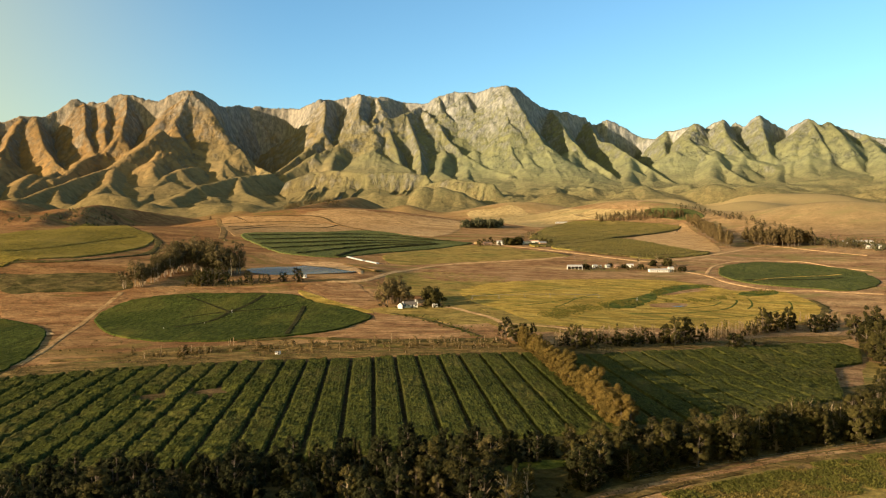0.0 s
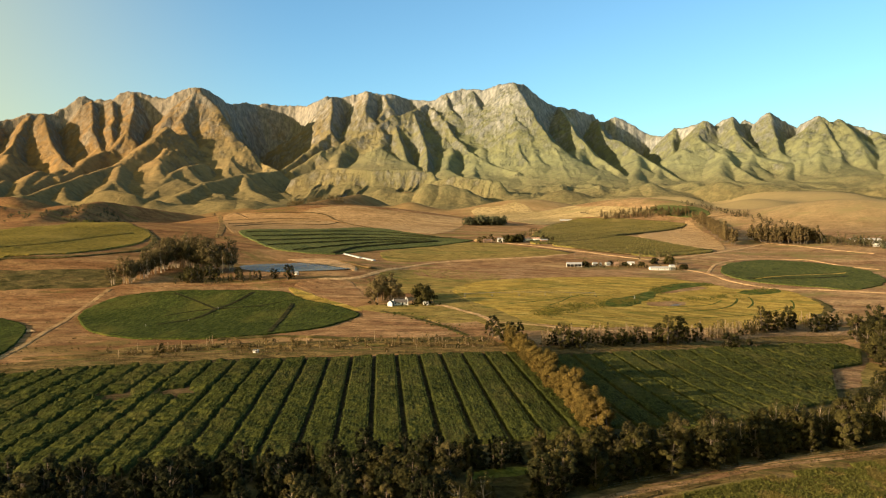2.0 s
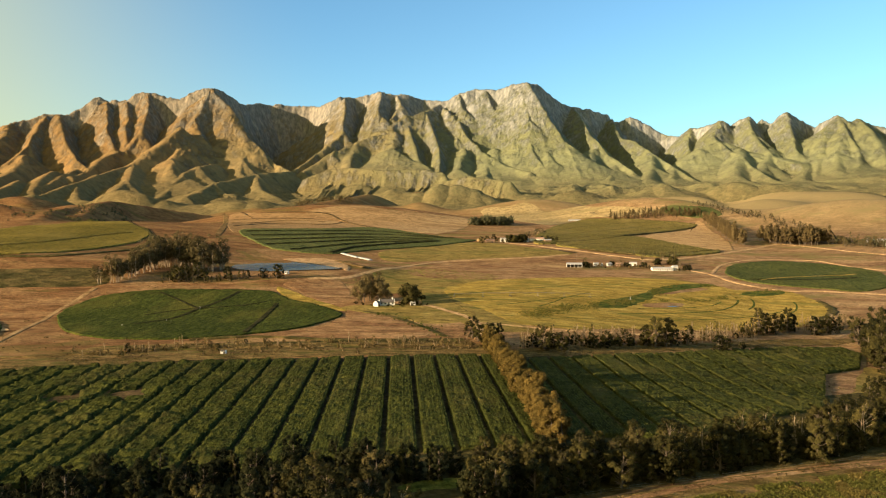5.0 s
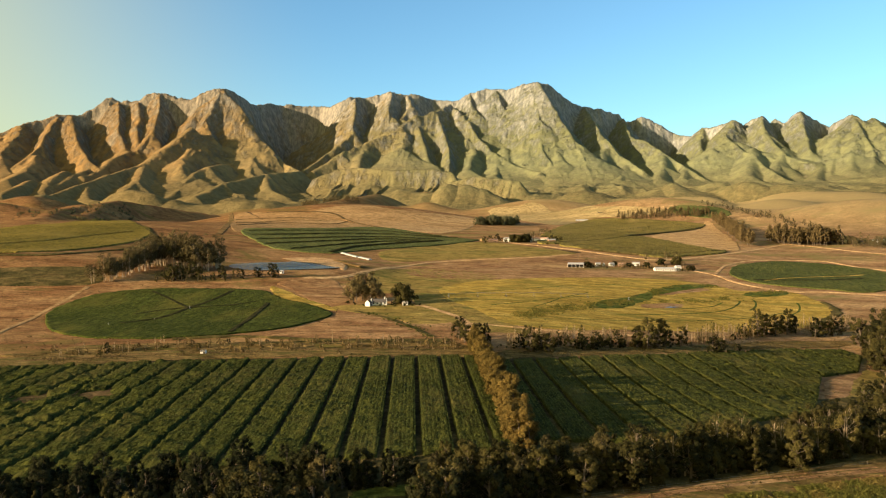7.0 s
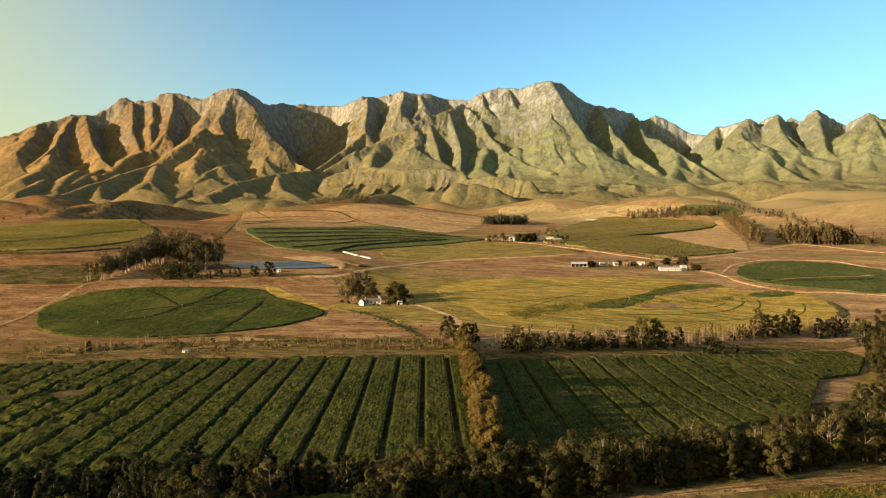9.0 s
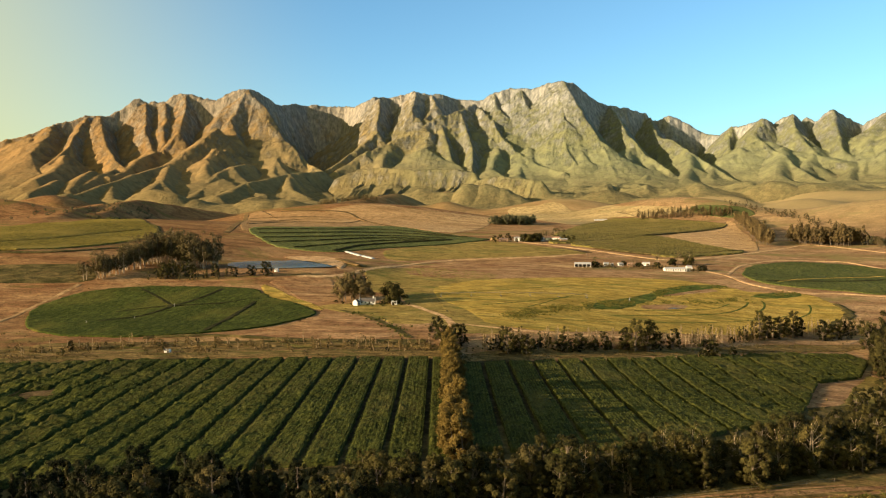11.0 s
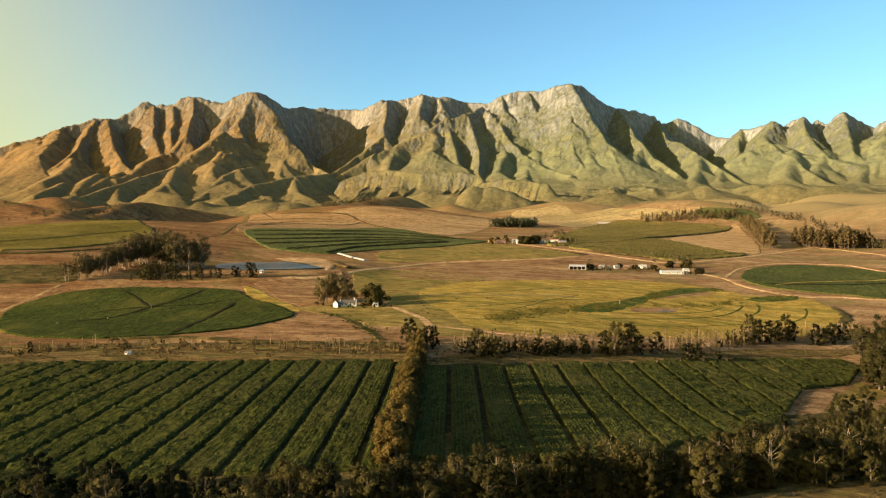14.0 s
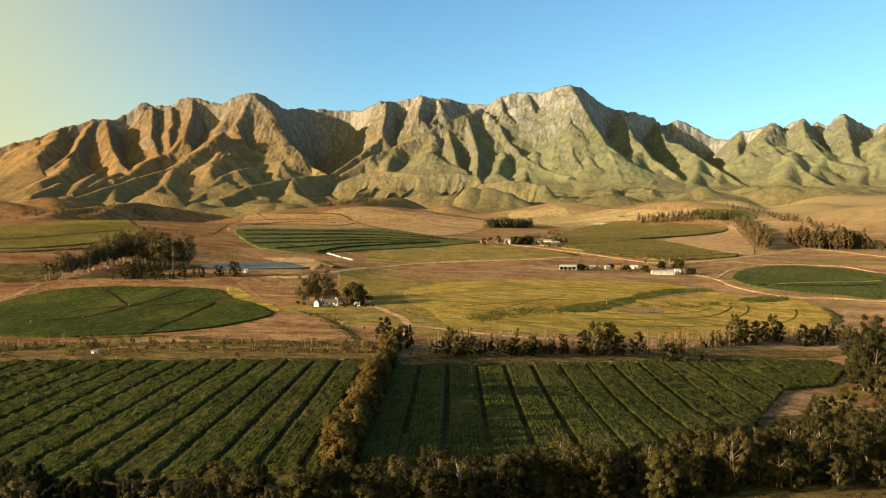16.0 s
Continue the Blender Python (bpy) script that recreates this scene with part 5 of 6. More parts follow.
def on_line(points, f):
    p = np.array(points, float)
    d = np.concatenate([[0], np.cumsum(np.linalg.norm(np.diff(p, axis=0), axis=1))])
    s = f * d[-1]
    return float(np.interp(s, d, p[:, 0])), float(np.interp(s, d, p[:, 1]))


HEDGE = ((21, 470), (27, 436), (35, 385), (43, 335), (48, 296), (52, 272))
# The riverside wood below the crop rows.
WOOD_FAR = ((-190, 182), (-140, 202), (-95, 218), (-55, 229), (-15, 238), (20, 246), (46, 262), (64, 268), (97, 276), (123, 290), (156, 321), (201, 381), (241, 442))
WOOD_NEAR = ((-150, 140), (-110, 155), (-70, 168), (-30, 178), (0, 186), (24, 206), (48, 224), (66, 236), (92, 250), (118, 264), (150, 280), (190, 307), (244, 353))
field("woodland_floor", "dark leaf litter and scrub under the riverside trees", WOOD_FAR[::2] + WOOD_NEAR[::-2], 0.25, M_SCRUB, "ground")


def in_clearing(x, y):
    """The open stream bank inside the wood."""
    return 4 < x < 25 and 203 < y < 232


field("stream_bank", "bare reddish soil of the stream bank", ((4, 212), (8, 226), (18, 230), (30, 231), (34, 224), (24, 212), (12, 206)), 0.1, M_TRACK, "ground")
field("stream_bank", "bright green grass beside the stream", ((6, 227), (10, 232), (20, 236), (30, 238), (28, 233), (18, 229), (10, 225)), 0.45, M_LUSH, "ground")
water("stream", "grey-blue stream pool under the trees", ((8, 214), (9, 222), (12, 226), (14, 222), (13, 214), (10, 210)), -0.35)
rng = random.Random(17)
for k in range(330):
    f, g = (k + rng.random()) / 330, (k * 0.618 + 0.12 * rng.random()) % 1.0
    a, b = on_line(WOOD_FAR, f), on_line(WOOD_NEAR, f)
    x, y = a[0] + (b[0] - a[0]) * g + rng.uniform(-3, 3), a[1] + (b[1] - a[1]) * g + rng.uniform(-2, 2)
    if in_clearing(x, y):
        continue
    gum = 0.22 if 0 < x < 90 else 0.14 if x > 0 else 0.03
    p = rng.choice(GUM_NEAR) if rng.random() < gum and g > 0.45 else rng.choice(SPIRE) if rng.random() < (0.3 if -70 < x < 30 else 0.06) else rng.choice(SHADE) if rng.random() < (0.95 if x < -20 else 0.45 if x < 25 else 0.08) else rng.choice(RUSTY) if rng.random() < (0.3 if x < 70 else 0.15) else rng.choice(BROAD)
    plant(p, x, y, rng.uniform(0.75, 1.25) * (0.72 if g < 0.22 else 0.82 if g < 0.45 else 1.0) * (0.95 if x < 20 else 0.8 if g < 0.6 else 0.95), "trees of the riverside wood")
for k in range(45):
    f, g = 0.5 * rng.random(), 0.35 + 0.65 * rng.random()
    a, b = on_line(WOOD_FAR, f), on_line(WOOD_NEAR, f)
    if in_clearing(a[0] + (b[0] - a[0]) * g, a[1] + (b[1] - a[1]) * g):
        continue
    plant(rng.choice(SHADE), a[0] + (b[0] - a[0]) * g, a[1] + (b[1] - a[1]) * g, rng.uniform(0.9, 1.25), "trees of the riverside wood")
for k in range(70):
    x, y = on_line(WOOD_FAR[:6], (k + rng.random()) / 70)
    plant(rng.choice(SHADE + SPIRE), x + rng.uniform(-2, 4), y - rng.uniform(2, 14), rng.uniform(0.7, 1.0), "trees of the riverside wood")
# Unseen trees, added west of the wood to cast shade on its edge.
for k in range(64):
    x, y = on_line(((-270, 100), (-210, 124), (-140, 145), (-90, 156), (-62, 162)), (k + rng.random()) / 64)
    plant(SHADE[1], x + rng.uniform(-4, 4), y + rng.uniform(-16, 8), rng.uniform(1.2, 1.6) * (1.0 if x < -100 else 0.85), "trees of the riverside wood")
for k in range(40):
    f = (k + rng.random()) / 40
    x, y = on_line(HEDGE, f)
    plant(BUSH[2], x + rng.uniform(-1.5, 2.5), y, rng.uniform(0.9, 1.3), "undergrowth of the windbreak")
for k in range(150):
    f, g = rng.random(), rng.random() ** 0.6
    a, b = on_line(WOOD_FAR, f), on_line(WOOD_NEAR, f)
    plant(rng.choice(BUSH), a[0] + (b[0] - a[0]) * g, a[1] + (b[1] - a[1]) * g, rng.uniform(0.8, 1.4), "bushes of the riverside wood")
for k in range(60):
    f = 0.5 + 0.5 * rng.random()
    x, y = on_line(WOOD_NEAR, f)
    plant(rng.choice(BROAD[3:4] + WATTLE[3:4]), x - rng.uniform(0, 5), y + rng.uniform(0, 7), rng.uniform(0.6, 1.0), "young trees at the wood's edge")
for x, y, s, p in ((172, 293, 0.8, 1), (179, 301, 0.95, 0), (185, 297, 0.85, 4), (193, 308, 1.0, 2), (198, 304, 0.8, 1), (208, 317, 1.0, 0), (169, 302, 0.7, 3), (218, 324, 0.9, 4), (184, 312, 0.9, 3), (205, 329, 0.95, 2)):
    plant(WATTLE[p], x, y, s, "trees of the riverside wood")
for x, y, s in ((113, 268, 0.95), (117, 270, 1.05), (121, 271, 1.0), (125, 274, 0.9)):
    plant(GUM_NEAR[1], x, y, s, "gum trees beside the dirt road")
# The windbreak between the two crops.
for k in range(132):
    x, y = on_line(HEDGE, (k + 0.5) / 132)
    plant(rng.choice(POPLAR), x + rng.uniform(-2.6, 2.6), y + rng.uniform(-1, 1), rng.uniform(0.85, 1.15) * (0.82 + 0.34 * (k / 132)), "poplars of the windbreak")
for x, y in ((17, 470), (24, 478), (13, 482), (30, 466)):
    plant(rng.choice(WATTLE), x, y, rng.uniform(0.9, 1.2), "trees at the windbreak's end")
# The boundary beyond the eastern crop.
BOUND = ((36, 452), (76, 485), (118, 509), (172, 551), (250, 643), (321, 677))
for k in range(200):
    f = rng.random()
    x, y = on_line(BOUND, f)
    x, y = x + rng.uniform(-3, 3), y + rng.uniform(-4, 8)
    pick = rng.random()
    plant(rng.choice(BARE) if pick < 0.8 else rng.choice(SLIM) if pick < 0.93 else rng.choice(BUSH), x, y, rng.uniform(0.95, 1.35), "boundary trees")
for x, y, s, p in ((56, 454, 0.9, 0), (66, 458, 0.8, 1), (62, 463, 0.9, 3), (128, 502, 1.25, 2), (136, 508, 1.1, 0), (122, 504, 1.0, 4), (142, 516, 0.9, 1), (153, 525, 0.8, 0),
                   (169, 510, 0.95, 1), (174, 514, 0.9, 3), (226, 610, 1.1, 2), (233, 617, 1.2, 4), (243, 623, 1.1, 0), (256, 635, 1.2, 2), (263, 642, 1.0, 4), (189, 528, 0.5, 3),
                   (277, 635, 1.0, 4), (283, 640, 1.0, 1), (291, 644, 1.0, 4), (300, 648, 0.9, 0), (85, 475, 0.7, 4), (94, 482, 0.7, 0)):
    plant(WATTLE[p], x, y, 1.2 * s, "trees of the boundary")
# The tall clump at the eastern corner.
for k in range(46):
    f = rng.random()
    x, y = on_line(((262, 446), (264, 470), (272, 510), (284, 550), (300, 590)), f)
    plant(rng.choice(WATTLE), x + rng.uniform(-4, 16), y + rng.uniform(-8, 8), rng.uniform(1.3, 1.95), "trees of the eastern clump")
for k in range(30):
    x, y = on_line(((201, 351), (231, 380), (268, 412)), rng.random())
    plant(rng.choice(WATTLE + BUSH), x + rng.uniform(-8, 10), y + rng.uniform(-8, 8), rng.uniform(0.6, 0.95), "trees of the eastern clump")
# The gum grove by the dam: a straight avenue and a tall block, with lower trees along the road.
for k in range(50):
    x, y = on_line(((-331, 664), (-328, 688), (-324, 718), (-324, 776)), (k + 0.5) / 50)
    plant(rng.choice(GUM_FAR), x + rng.uniform(-5, 7), y + rng.uniform(-3, 3), rng.uniform(0.7, 0.9) * (0.85 + 0.35 * k / 50), "gum trees of the grove")
for k in range(44):
    x, y = on_line(((-322, 778), (-292, 772), (-262, 764)), (k + rng.random()) / 44)
    plant(rng.choice(GUM_FAR), x + rng.uniform(-5, 5), y + rng.uniform(-26, 26), rng.uniform(0.85, 1.12) * (1.12 if 8 < k < 36 else 0.9), "gum trees of the grove")
for k in range(30):
    x, y = on_line(((-286, 680), (-255, 688), (-217, 702)), (k + rng.random()) / 30)
    plant(rng.choice(SLIM + SLIM + WATTLE[2:3]), x, y + rng.uniform(-3, 16), rng.uniform(0.8, 1.2), "trees along the farm road")
for x, y, s in ((-212, 706, 0.7), (-200, 712, 0.85), (-197, 714, 0.6), (-186, 713, 1.0), (-183, 715, 0.9)):
    plant(WATTLE[2], x, y, s, "trees along the farm road")
# Round the farmhouse.
for x, y, s in ((-87, 634, 0.95), (-78, 641, 1.08), (-71, 635, 0.9)):
    plant(HOUSE_GUM, x, y, s, "gum trees at the farmhouse")
plant(OAK, -45, 628, 1.2)
for x, y, s in ((-42, 617, 1.0), (-50, 615, 0.8), (-53, 619, 1.1), (-90, 622, 1.0), (-84, 618, 0.9), (-62, 613, 0.6), (-58, 612, 0.55), (-69, 612, 0.6), (-76, 614, 0.7), (-36, 619, 0.9), (-31, 622, 0.7)):
    plant(BUSH[1], x, y, s, "garden bushes")
# Scattered bushes and saplings along the headland.
for k in range(250):
    x, y = on_line(((-215, 405), (-150, 432), (-60, 446), (14, 452)), rng.random() ** 0.8)
    pick = rng.random()
    plant(rng.choice(SHRUB) if pick < 0.7 else rng.choice(BUSH) if pick < 0.82 else rng.choice(BARE), x, y + rng.gauss(3, 8), rng.uniform(0.45, 1.1) * (0.7 if pick > 0.7 else 1), "headland shrubs")
for k in range(60):
    x, y = on_line(((36, 450), (76, 481), (118, 505), (172, 546), (250, 638), (322, 674)), rng.random())
    plant(rng.choice(SHRUB), x + rng.uniform(-3, 3), y + rng.uniform(-3, 6), rng.uniform(0.6, 1.2), "boundary shrubs")
for x, y, s in ((-176, 418, 0.75), (-165, 426, 0.4), (-128, 428, 0.5)):
    plant(WATTLE[4], x, y, 0.75 * s, "headland trees")
# Pine stands and far groves.
def grove(name, label, protos, count, line, dx, dy, small, large):
    g = Grove()
    for k in range(count):
        x, y = on_line(line, (k + rng.random()) / count)
        g.add(rng.choice(protos), x + rng.uniform(*dx), y + rng.uniform(*dy), rng.uniform(small, large))
    g.done(name, label)


grove("pine_stand", "dense stand of tall brown-green pines down the slope", PINE, 210, ((492, 1790), (482, 1640), (414, 1280)), (-14, 8), (-10, 10), 0.95, 1.25)
grove("pine_stand", "dense block of tall pines with bare lower stems", PINE, 260, ((472, 1318), (490, 1296), (516, 1290), (560, 1300)), (-6, 6), (-5, 60), 0.95, 1.3)
grove("round_grove", "compact dark green grove on the tan plain", FAR_DARK, 80, ((-44, 1612), (-5, 1630), (36, 1660)), (-6, 6), (-24, 28), 0.6, 0.95)
grove("pine_belt", "dark belt of pines behind the orchard", PINE, 150, ((283, 1862), (355, 1867), (419, 1857), (495, 1848)), (-10, 10), (-25, 25), 0.55, 0.85)
grove("roadside_trees", "scattered olive-green trees along the far road", FAR_TREE, 80, ((562, 1310), (585, 1280), (620, 1260), (680, 1240)), (-12, 12), (-30, 60), 0.35, 0.6)
grove("hilltop_trees", "brown-green trees along the dark hill crest", FAR_TREE, 90, ((-520, 1960), (-541, 2100), (-490, 2160), (-431, 2205)), (-16, 16), (-20, 20), 0.35, 0.6)
grove("ravine_trees", "brown-green trees in a far ravine", FAR_TREE, 70, ((494, 1925), (543, 1881), (576, 1814), (602, 1720), (640, 1600)), (-14, 14), (-20, 20), 0.3, 0.55)
grove("hillside_scrub", "dark scrub and small trees on the shaded hillside", FAR_DARK, 120, ((-900, 1260), (-800, 1270), (-770, 1330), (-830, 1480), (-930, 1820)), (-60, 60), (-50, 70), 0.14, 0.42)
grove("roadside_trees", "dark green bushes below the pine block", FAR_DARK, 80, ((560, 1330), (600, 1290), (640, 1230), (690, 1180), (720, 1120)), (-12, 12), (-20, 40), 0.35, 0.75)
for k in range(26):
    x, y = on_line(((22, 1230), (50, 1273), (74, 1327), (105, 1480)), rng.random())
    plant(rng.choice(GUM_FAR), x + rng.uniform(-8, 8), y + rng.uniform(-8, 8), rng.uniform(0.25, 0.42), "trees of the farmyard")
for x, y, s in ((36, 1215, 0.5), (42, 1213, 0.42), (50, 1219, 0.55), (56, 1221, 0.48)):
    plant(OAK, x, y, s * 2, "oaks of the farmyard")
for x, y, s in ((129, 958, 0.42), (212, 1023, 0.5), (241, 1042, 0.5), (254, 1046, 0.45), (250, 985, 0.3), (176, 985, 0.25), (163, 978, 0.2), (203, 982, 0.22)):
    plant(GUM_FAR[0], x, y, s, "cottage trees")
for x, y, s in ((130, 957, 0.62), (226, 1006, 0.7), (247, 1011, 0.8), (254, 962, 0.6), (166, 986, 0.42), (182, 976, 0.4), (205, 978, 0.45)):
    plant(OAK, x, y, s, "oaks of the cottages")
for k in range(64):
    x, y = on_line(((118, 944), (150, 962), (195, 968), (250, 946)), rng.random())
    plant(rng.choice(BUSH[:2] + SHRUB * 2), x + rng.uniform(-6, 6), y + rng.uniform(-10, 14), rng.uniform(0.6, 1.4), "shrubs of the cottages")
for k in range(40):
    x, y = on_line(((-10, 1196), (40, 1226), (80, 1252), (110, 1262)), rng.random())
    plant(rng.choice(BUSH[:1] + SHRUB + [WATTLE[3]]), x + rng.uniform(-10, 10), y + rng.uniform(-16, 16), rng.uniform(0.7, 1.3), "shrubs of the farmyard")
for k in range(12):
    f = rng.random()
    x, y = on_line(BOUND, f)
    plant(rng.choice(WATTLE), x + rng.uniform(-4, 4), y + rng.uniform(2, 12), rng.uniform(0.35, 0.7), "trees of the boundary")
for proto in PINE + FAR_TREE + FAR_DARK:
    for child in tuple(proto.children):
        bpy.data.objects.remove(child)
    bpy.data.objects.remove(proto)


# Reeds along the drains in the pasture.
def reeds(label, line, count, width):
    out = []
    for k in range(count):
        x, y = on_line(line, rng.random())
        x, y = x + rng.gauss(0, width), y + rng.gauss(0, width * 1.8)
        if value_noise(x / 9, y / 14, 93) < 0.4:
            continue
        clump(out, rng, (x, y, float(ground_height(x, y)) + 0.7), rng.uniform(0.8, 1.8), 5, rng.uniform(0.35, 0.7), 0.4)
    tagged(new("reed_bed", leaf_mesh("reed_bed", out, M_LEAF_REED)), label, "reeds", kind="stuff")


reeds("dark green reeds in a wet hollow of the pasture", ((50, 589), (69, 623), (90, 654), (114, 676), (132, 700), (150, 718)), 1500, 5)
reeds("dark green reeds along a curving drain", ((150, 721), (173, 762), (197, 807), (212, 820), (253, 839)), 1000, 4)
reeds("green reeds beside a shallow drain", ((150, 721), (180, 732), (217, 747), (260, 782), (296, 812), (323, 827)), 1000, 3)
reeds("rank weeds along the ditch below the farmhouse", ((-76, 589), (-47, 560), (-22, 520), (-12, 502), (-3, 483)), 160, 3)

weeds, ochre = [], []
for k in range(12500):
    x, y = on_line(((50, 211), (76, 226), (100, 241), (130, 256), (168, 274), (211, 293)), rng.random())
    away = 1.0 + 24 * rng.random() ** 1.5
    x, y = x + 0.55 * away, y - 0.83 * away
    if value_noise(x / 6, y / 6, 97) < 0.27:
        continue
    clump(ochre if value_noise(x / 7, y / 4, 98) > 0.56 else weeds, rng, (x, y, float(ground_height(x, y)) + 0.5), rng.uniform(0.5, 1.4), 9, rng.uniform(0.17, 0.34), 0.6, blade=True)
tagged(new("weeds", leaf_mesh("weeds", ochre, M_LEAF_OCHRE)), "dry ochre weeds among green brambles", "weeds", kind="stuff")
tagged(new("weeds", leaf_mesh("weeds", weeds, M_LEAF_WEED)), "rough green and ochre weeds", "weeds", kind="stuff")
for k in range(24):
    x, y = on_line(((44, 452), (60, 465), (85, 477), (114, 497)), rng.random())
    plant(rng.choice(BUSH), x, y + rng.uniform(-3, 5), rng.uniform(0.9, 1.7), "boundary bushes")
# Taller trees where the clump meets the boundary.
for x, y, s, p in ((298, 606, 1.7, 0), (306, 596, 1.9, 1), (303, 612, 1.6, 3), (312, 604, 2.0, 0), (292, 578, 1.7, 1), (284, 550, 1.5, 3), (214, 408, 0.9, 2), (222, 416, 1.0, 0), (236, 436, 1.1, 1)):
    plant(WATTLE[p], x, y, s, "trees of the eastern clump")

# Rank grass and weeds on the headland.
rank = []
for k in range(5200):
    x, y = on_line(((-255, 366), (-206, 392), (-150, 414), (-90, 428), (-30, 440), (18, 446), (40, 440), (89, 470), (146, 515), (219, 572), (293, 621)), rng.random())
    x, y = x + rng.uniform(-4, 4), y + rng.gauss(0, 9)
    if value_noise(x / 12, y / 7, 95) < 0.45:
        continue
    clump(rank, rng, (x, y, float(ground_height(x, y)) + 0.35), rng.uniform(0.5, 1.3), 4, rng.uniform(0.25, 0.55), 0.5, blade=True)
for k in range(3600):
    x, y = on_line(((8, 196), (40, 216), (70, 234), (97, 250), (125, 265), (158, 281), (197, 301)), rng.random())
    away = rng.uniform(-7, 9)
    if -2.2 < away < 1.4 or value_noise(x / 5, y / 5 + away / 3, 96) < 0.4:
        continue
    x, y = x - 0.55 * away, y + 0.83 * away
    clump(rank, rng, (x, y, float(ground_height(x, y)) + 0.25), rng.uniform(0.3, 0.9), 4, rng.uniform(0.18, 0.4), 0.5, blade=True)
tagged(new("headland_weeds", leaf_mesh("headland_weeds", rank, M_LEAF_DRY)), "brown and ochre weeds along headland and road", "weeds", kind="stuff")


# Orchard trees in rows.
def orchard_rows(label, outline, turn, row, step):
    out, c, sn = [], math.cos(radians(turn)), math.sin(radians(turn))
    p = np.array(outline, float)
    q = np.stack([p[:, 0] * c + p[:, 1] * sn, -p[:, 0] * sn + p[:, 1] * c], axis=1)
    for v in np.arange(q[:, 1].min() + row / 2, q[:, 1].max(), row):
        ends = sorted(a[0] + (v - a[1]) / (b[1] - a[1]) * (b[0] - a[0]) for a, b in zip(q, np.roll(q, -1, axis=0)) if (a[1] - v) * (b[1] - v) < 0)
        for u0, u1 in zip(ends[::2], ends[1::2]):
            for u in np.arange(u0 + 4, u1 - 4, step):
                x, y = u * c - v * sn + rng.uniform(-0.6, 0.6), u * sn + v * c + rng.uniform(-0.6, 0.6)
                clump(out, rng, (x, y, float(ground_height(x, y)) + 2.6 + 0.00035 * y), rng.uniform(1.1, 1.6), 7, rng.uniform(0.65, 0.95), 0.8, blade=True)
    tagged(new("orchard_trees", leaf_mesh("orchard_trees", out, M_LEAF_ORCHARD)), label, "orchard", kind="stuff")


orchard_rows("rows of small olive-green orchard trees", ((86, 1250), (122, 1575), (200, 1840), (289, 1854), (362, 1822), (432, 1770), (432, 1700), (280, 1464), (176, 1298), (100, 1214)), 55, 9, 6.5)
orchard_rows("rows of small olive-green orchard trees", ((115, 1190), (180, 1290), (231, 1368), (268, 1360), (318, 1236), (346, 1180), (318, 1142), (244, 1088), (210, 1104), (156, 1150)), 24, 8, 6)

# Grass tufts and small scrub over the dry land.
tufts = []
for k in range(9000):
    x, y = rng.uniform(-420, 420), 330 + 700 * rng.random() ** 1.2
    if value_noise(x / 45, y / 45, 90) < 0.5:
        continue
    z = float(ground_height(x, y))
    clump(tufts, rng, (x, y, z + 0.25), rng.uniform(0.5, 1.2), 3, rng.uniform(0.35, 0.7), 0.3)
tagged(new("grass_tufts", leaf_mesh("grass_tufts", tufts, M_LEAF_DRY)), "dry brown grass tufts and low scrub", "grass", kind="stuff")

# ---- buildings ----
def part(name, bm, mat, parent, label=""):
    me = bpy.data.meshes.new(name)
    bm.to_mesh(me)
    bm.free()
    me.materials.append(mat)
    ob = new(name, me)
    ob.parent = parent
    return tagged(ob, label)


def block(bm, x0, x1, y0, y1, z0, z1):
    v = [bm.verts.new(p) for p in ((x0, y0, z0), (x1, y0, z0), (x1, y1, z0), (x0, y1, z0), (x0, y0, z1), (x1, y0, z1), (x1, y1, z1), (x0, y1, z1))]
    for q in ((3, 2, 1, 0), (4, 5, 6, 7), (0, 1, 5, 4), (1, 2, 6, 5), (2, 3, 7, 6), (3, 0, 4, 7)):
        bm.faces.new([v[k] for k in q])


def gable(bm, x, y0, y1, z0, z1, peak, thick):
    """A gable wall across y, with its peak in the middle."""
    out = [(y0, z0), (y1, z0), (y1, z1), ((y0 + y1) / 2, peak), (y0, z1)]
    a, b = [bm.verts.new((x - thick / 2, y, z)) for y, z in out], [bm.verts.new((x + thick / 2, y, z)) for y, z in out]
    bm.faces.new(a[::-1])
    bm.faces.new(b)
    for k in range(5):
        bm.faces.new((a[k], a[(k + 1) % 5], b[(k + 1) % 5], b[k]))


def roof_side(bm, x0, x1, ya, za, yb, zb, thick=0.18):
    lo = [bm.verts.new(p) for p in ((x0, ya, za), (x1, ya, za), (x1, yb, zb), (x0, yb, zb))]
    hi = [bm.verts.new(v.co + Vector((0, 0, thick))) for v in lo]
    bm.faces.new(lo[::-1])
    bm.faces.new(hi)
    for k in range(4):
        bm.faces.new((lo[k], lo[(k + 1) % 4], hi[(k + 1) % 4], hi[k]))


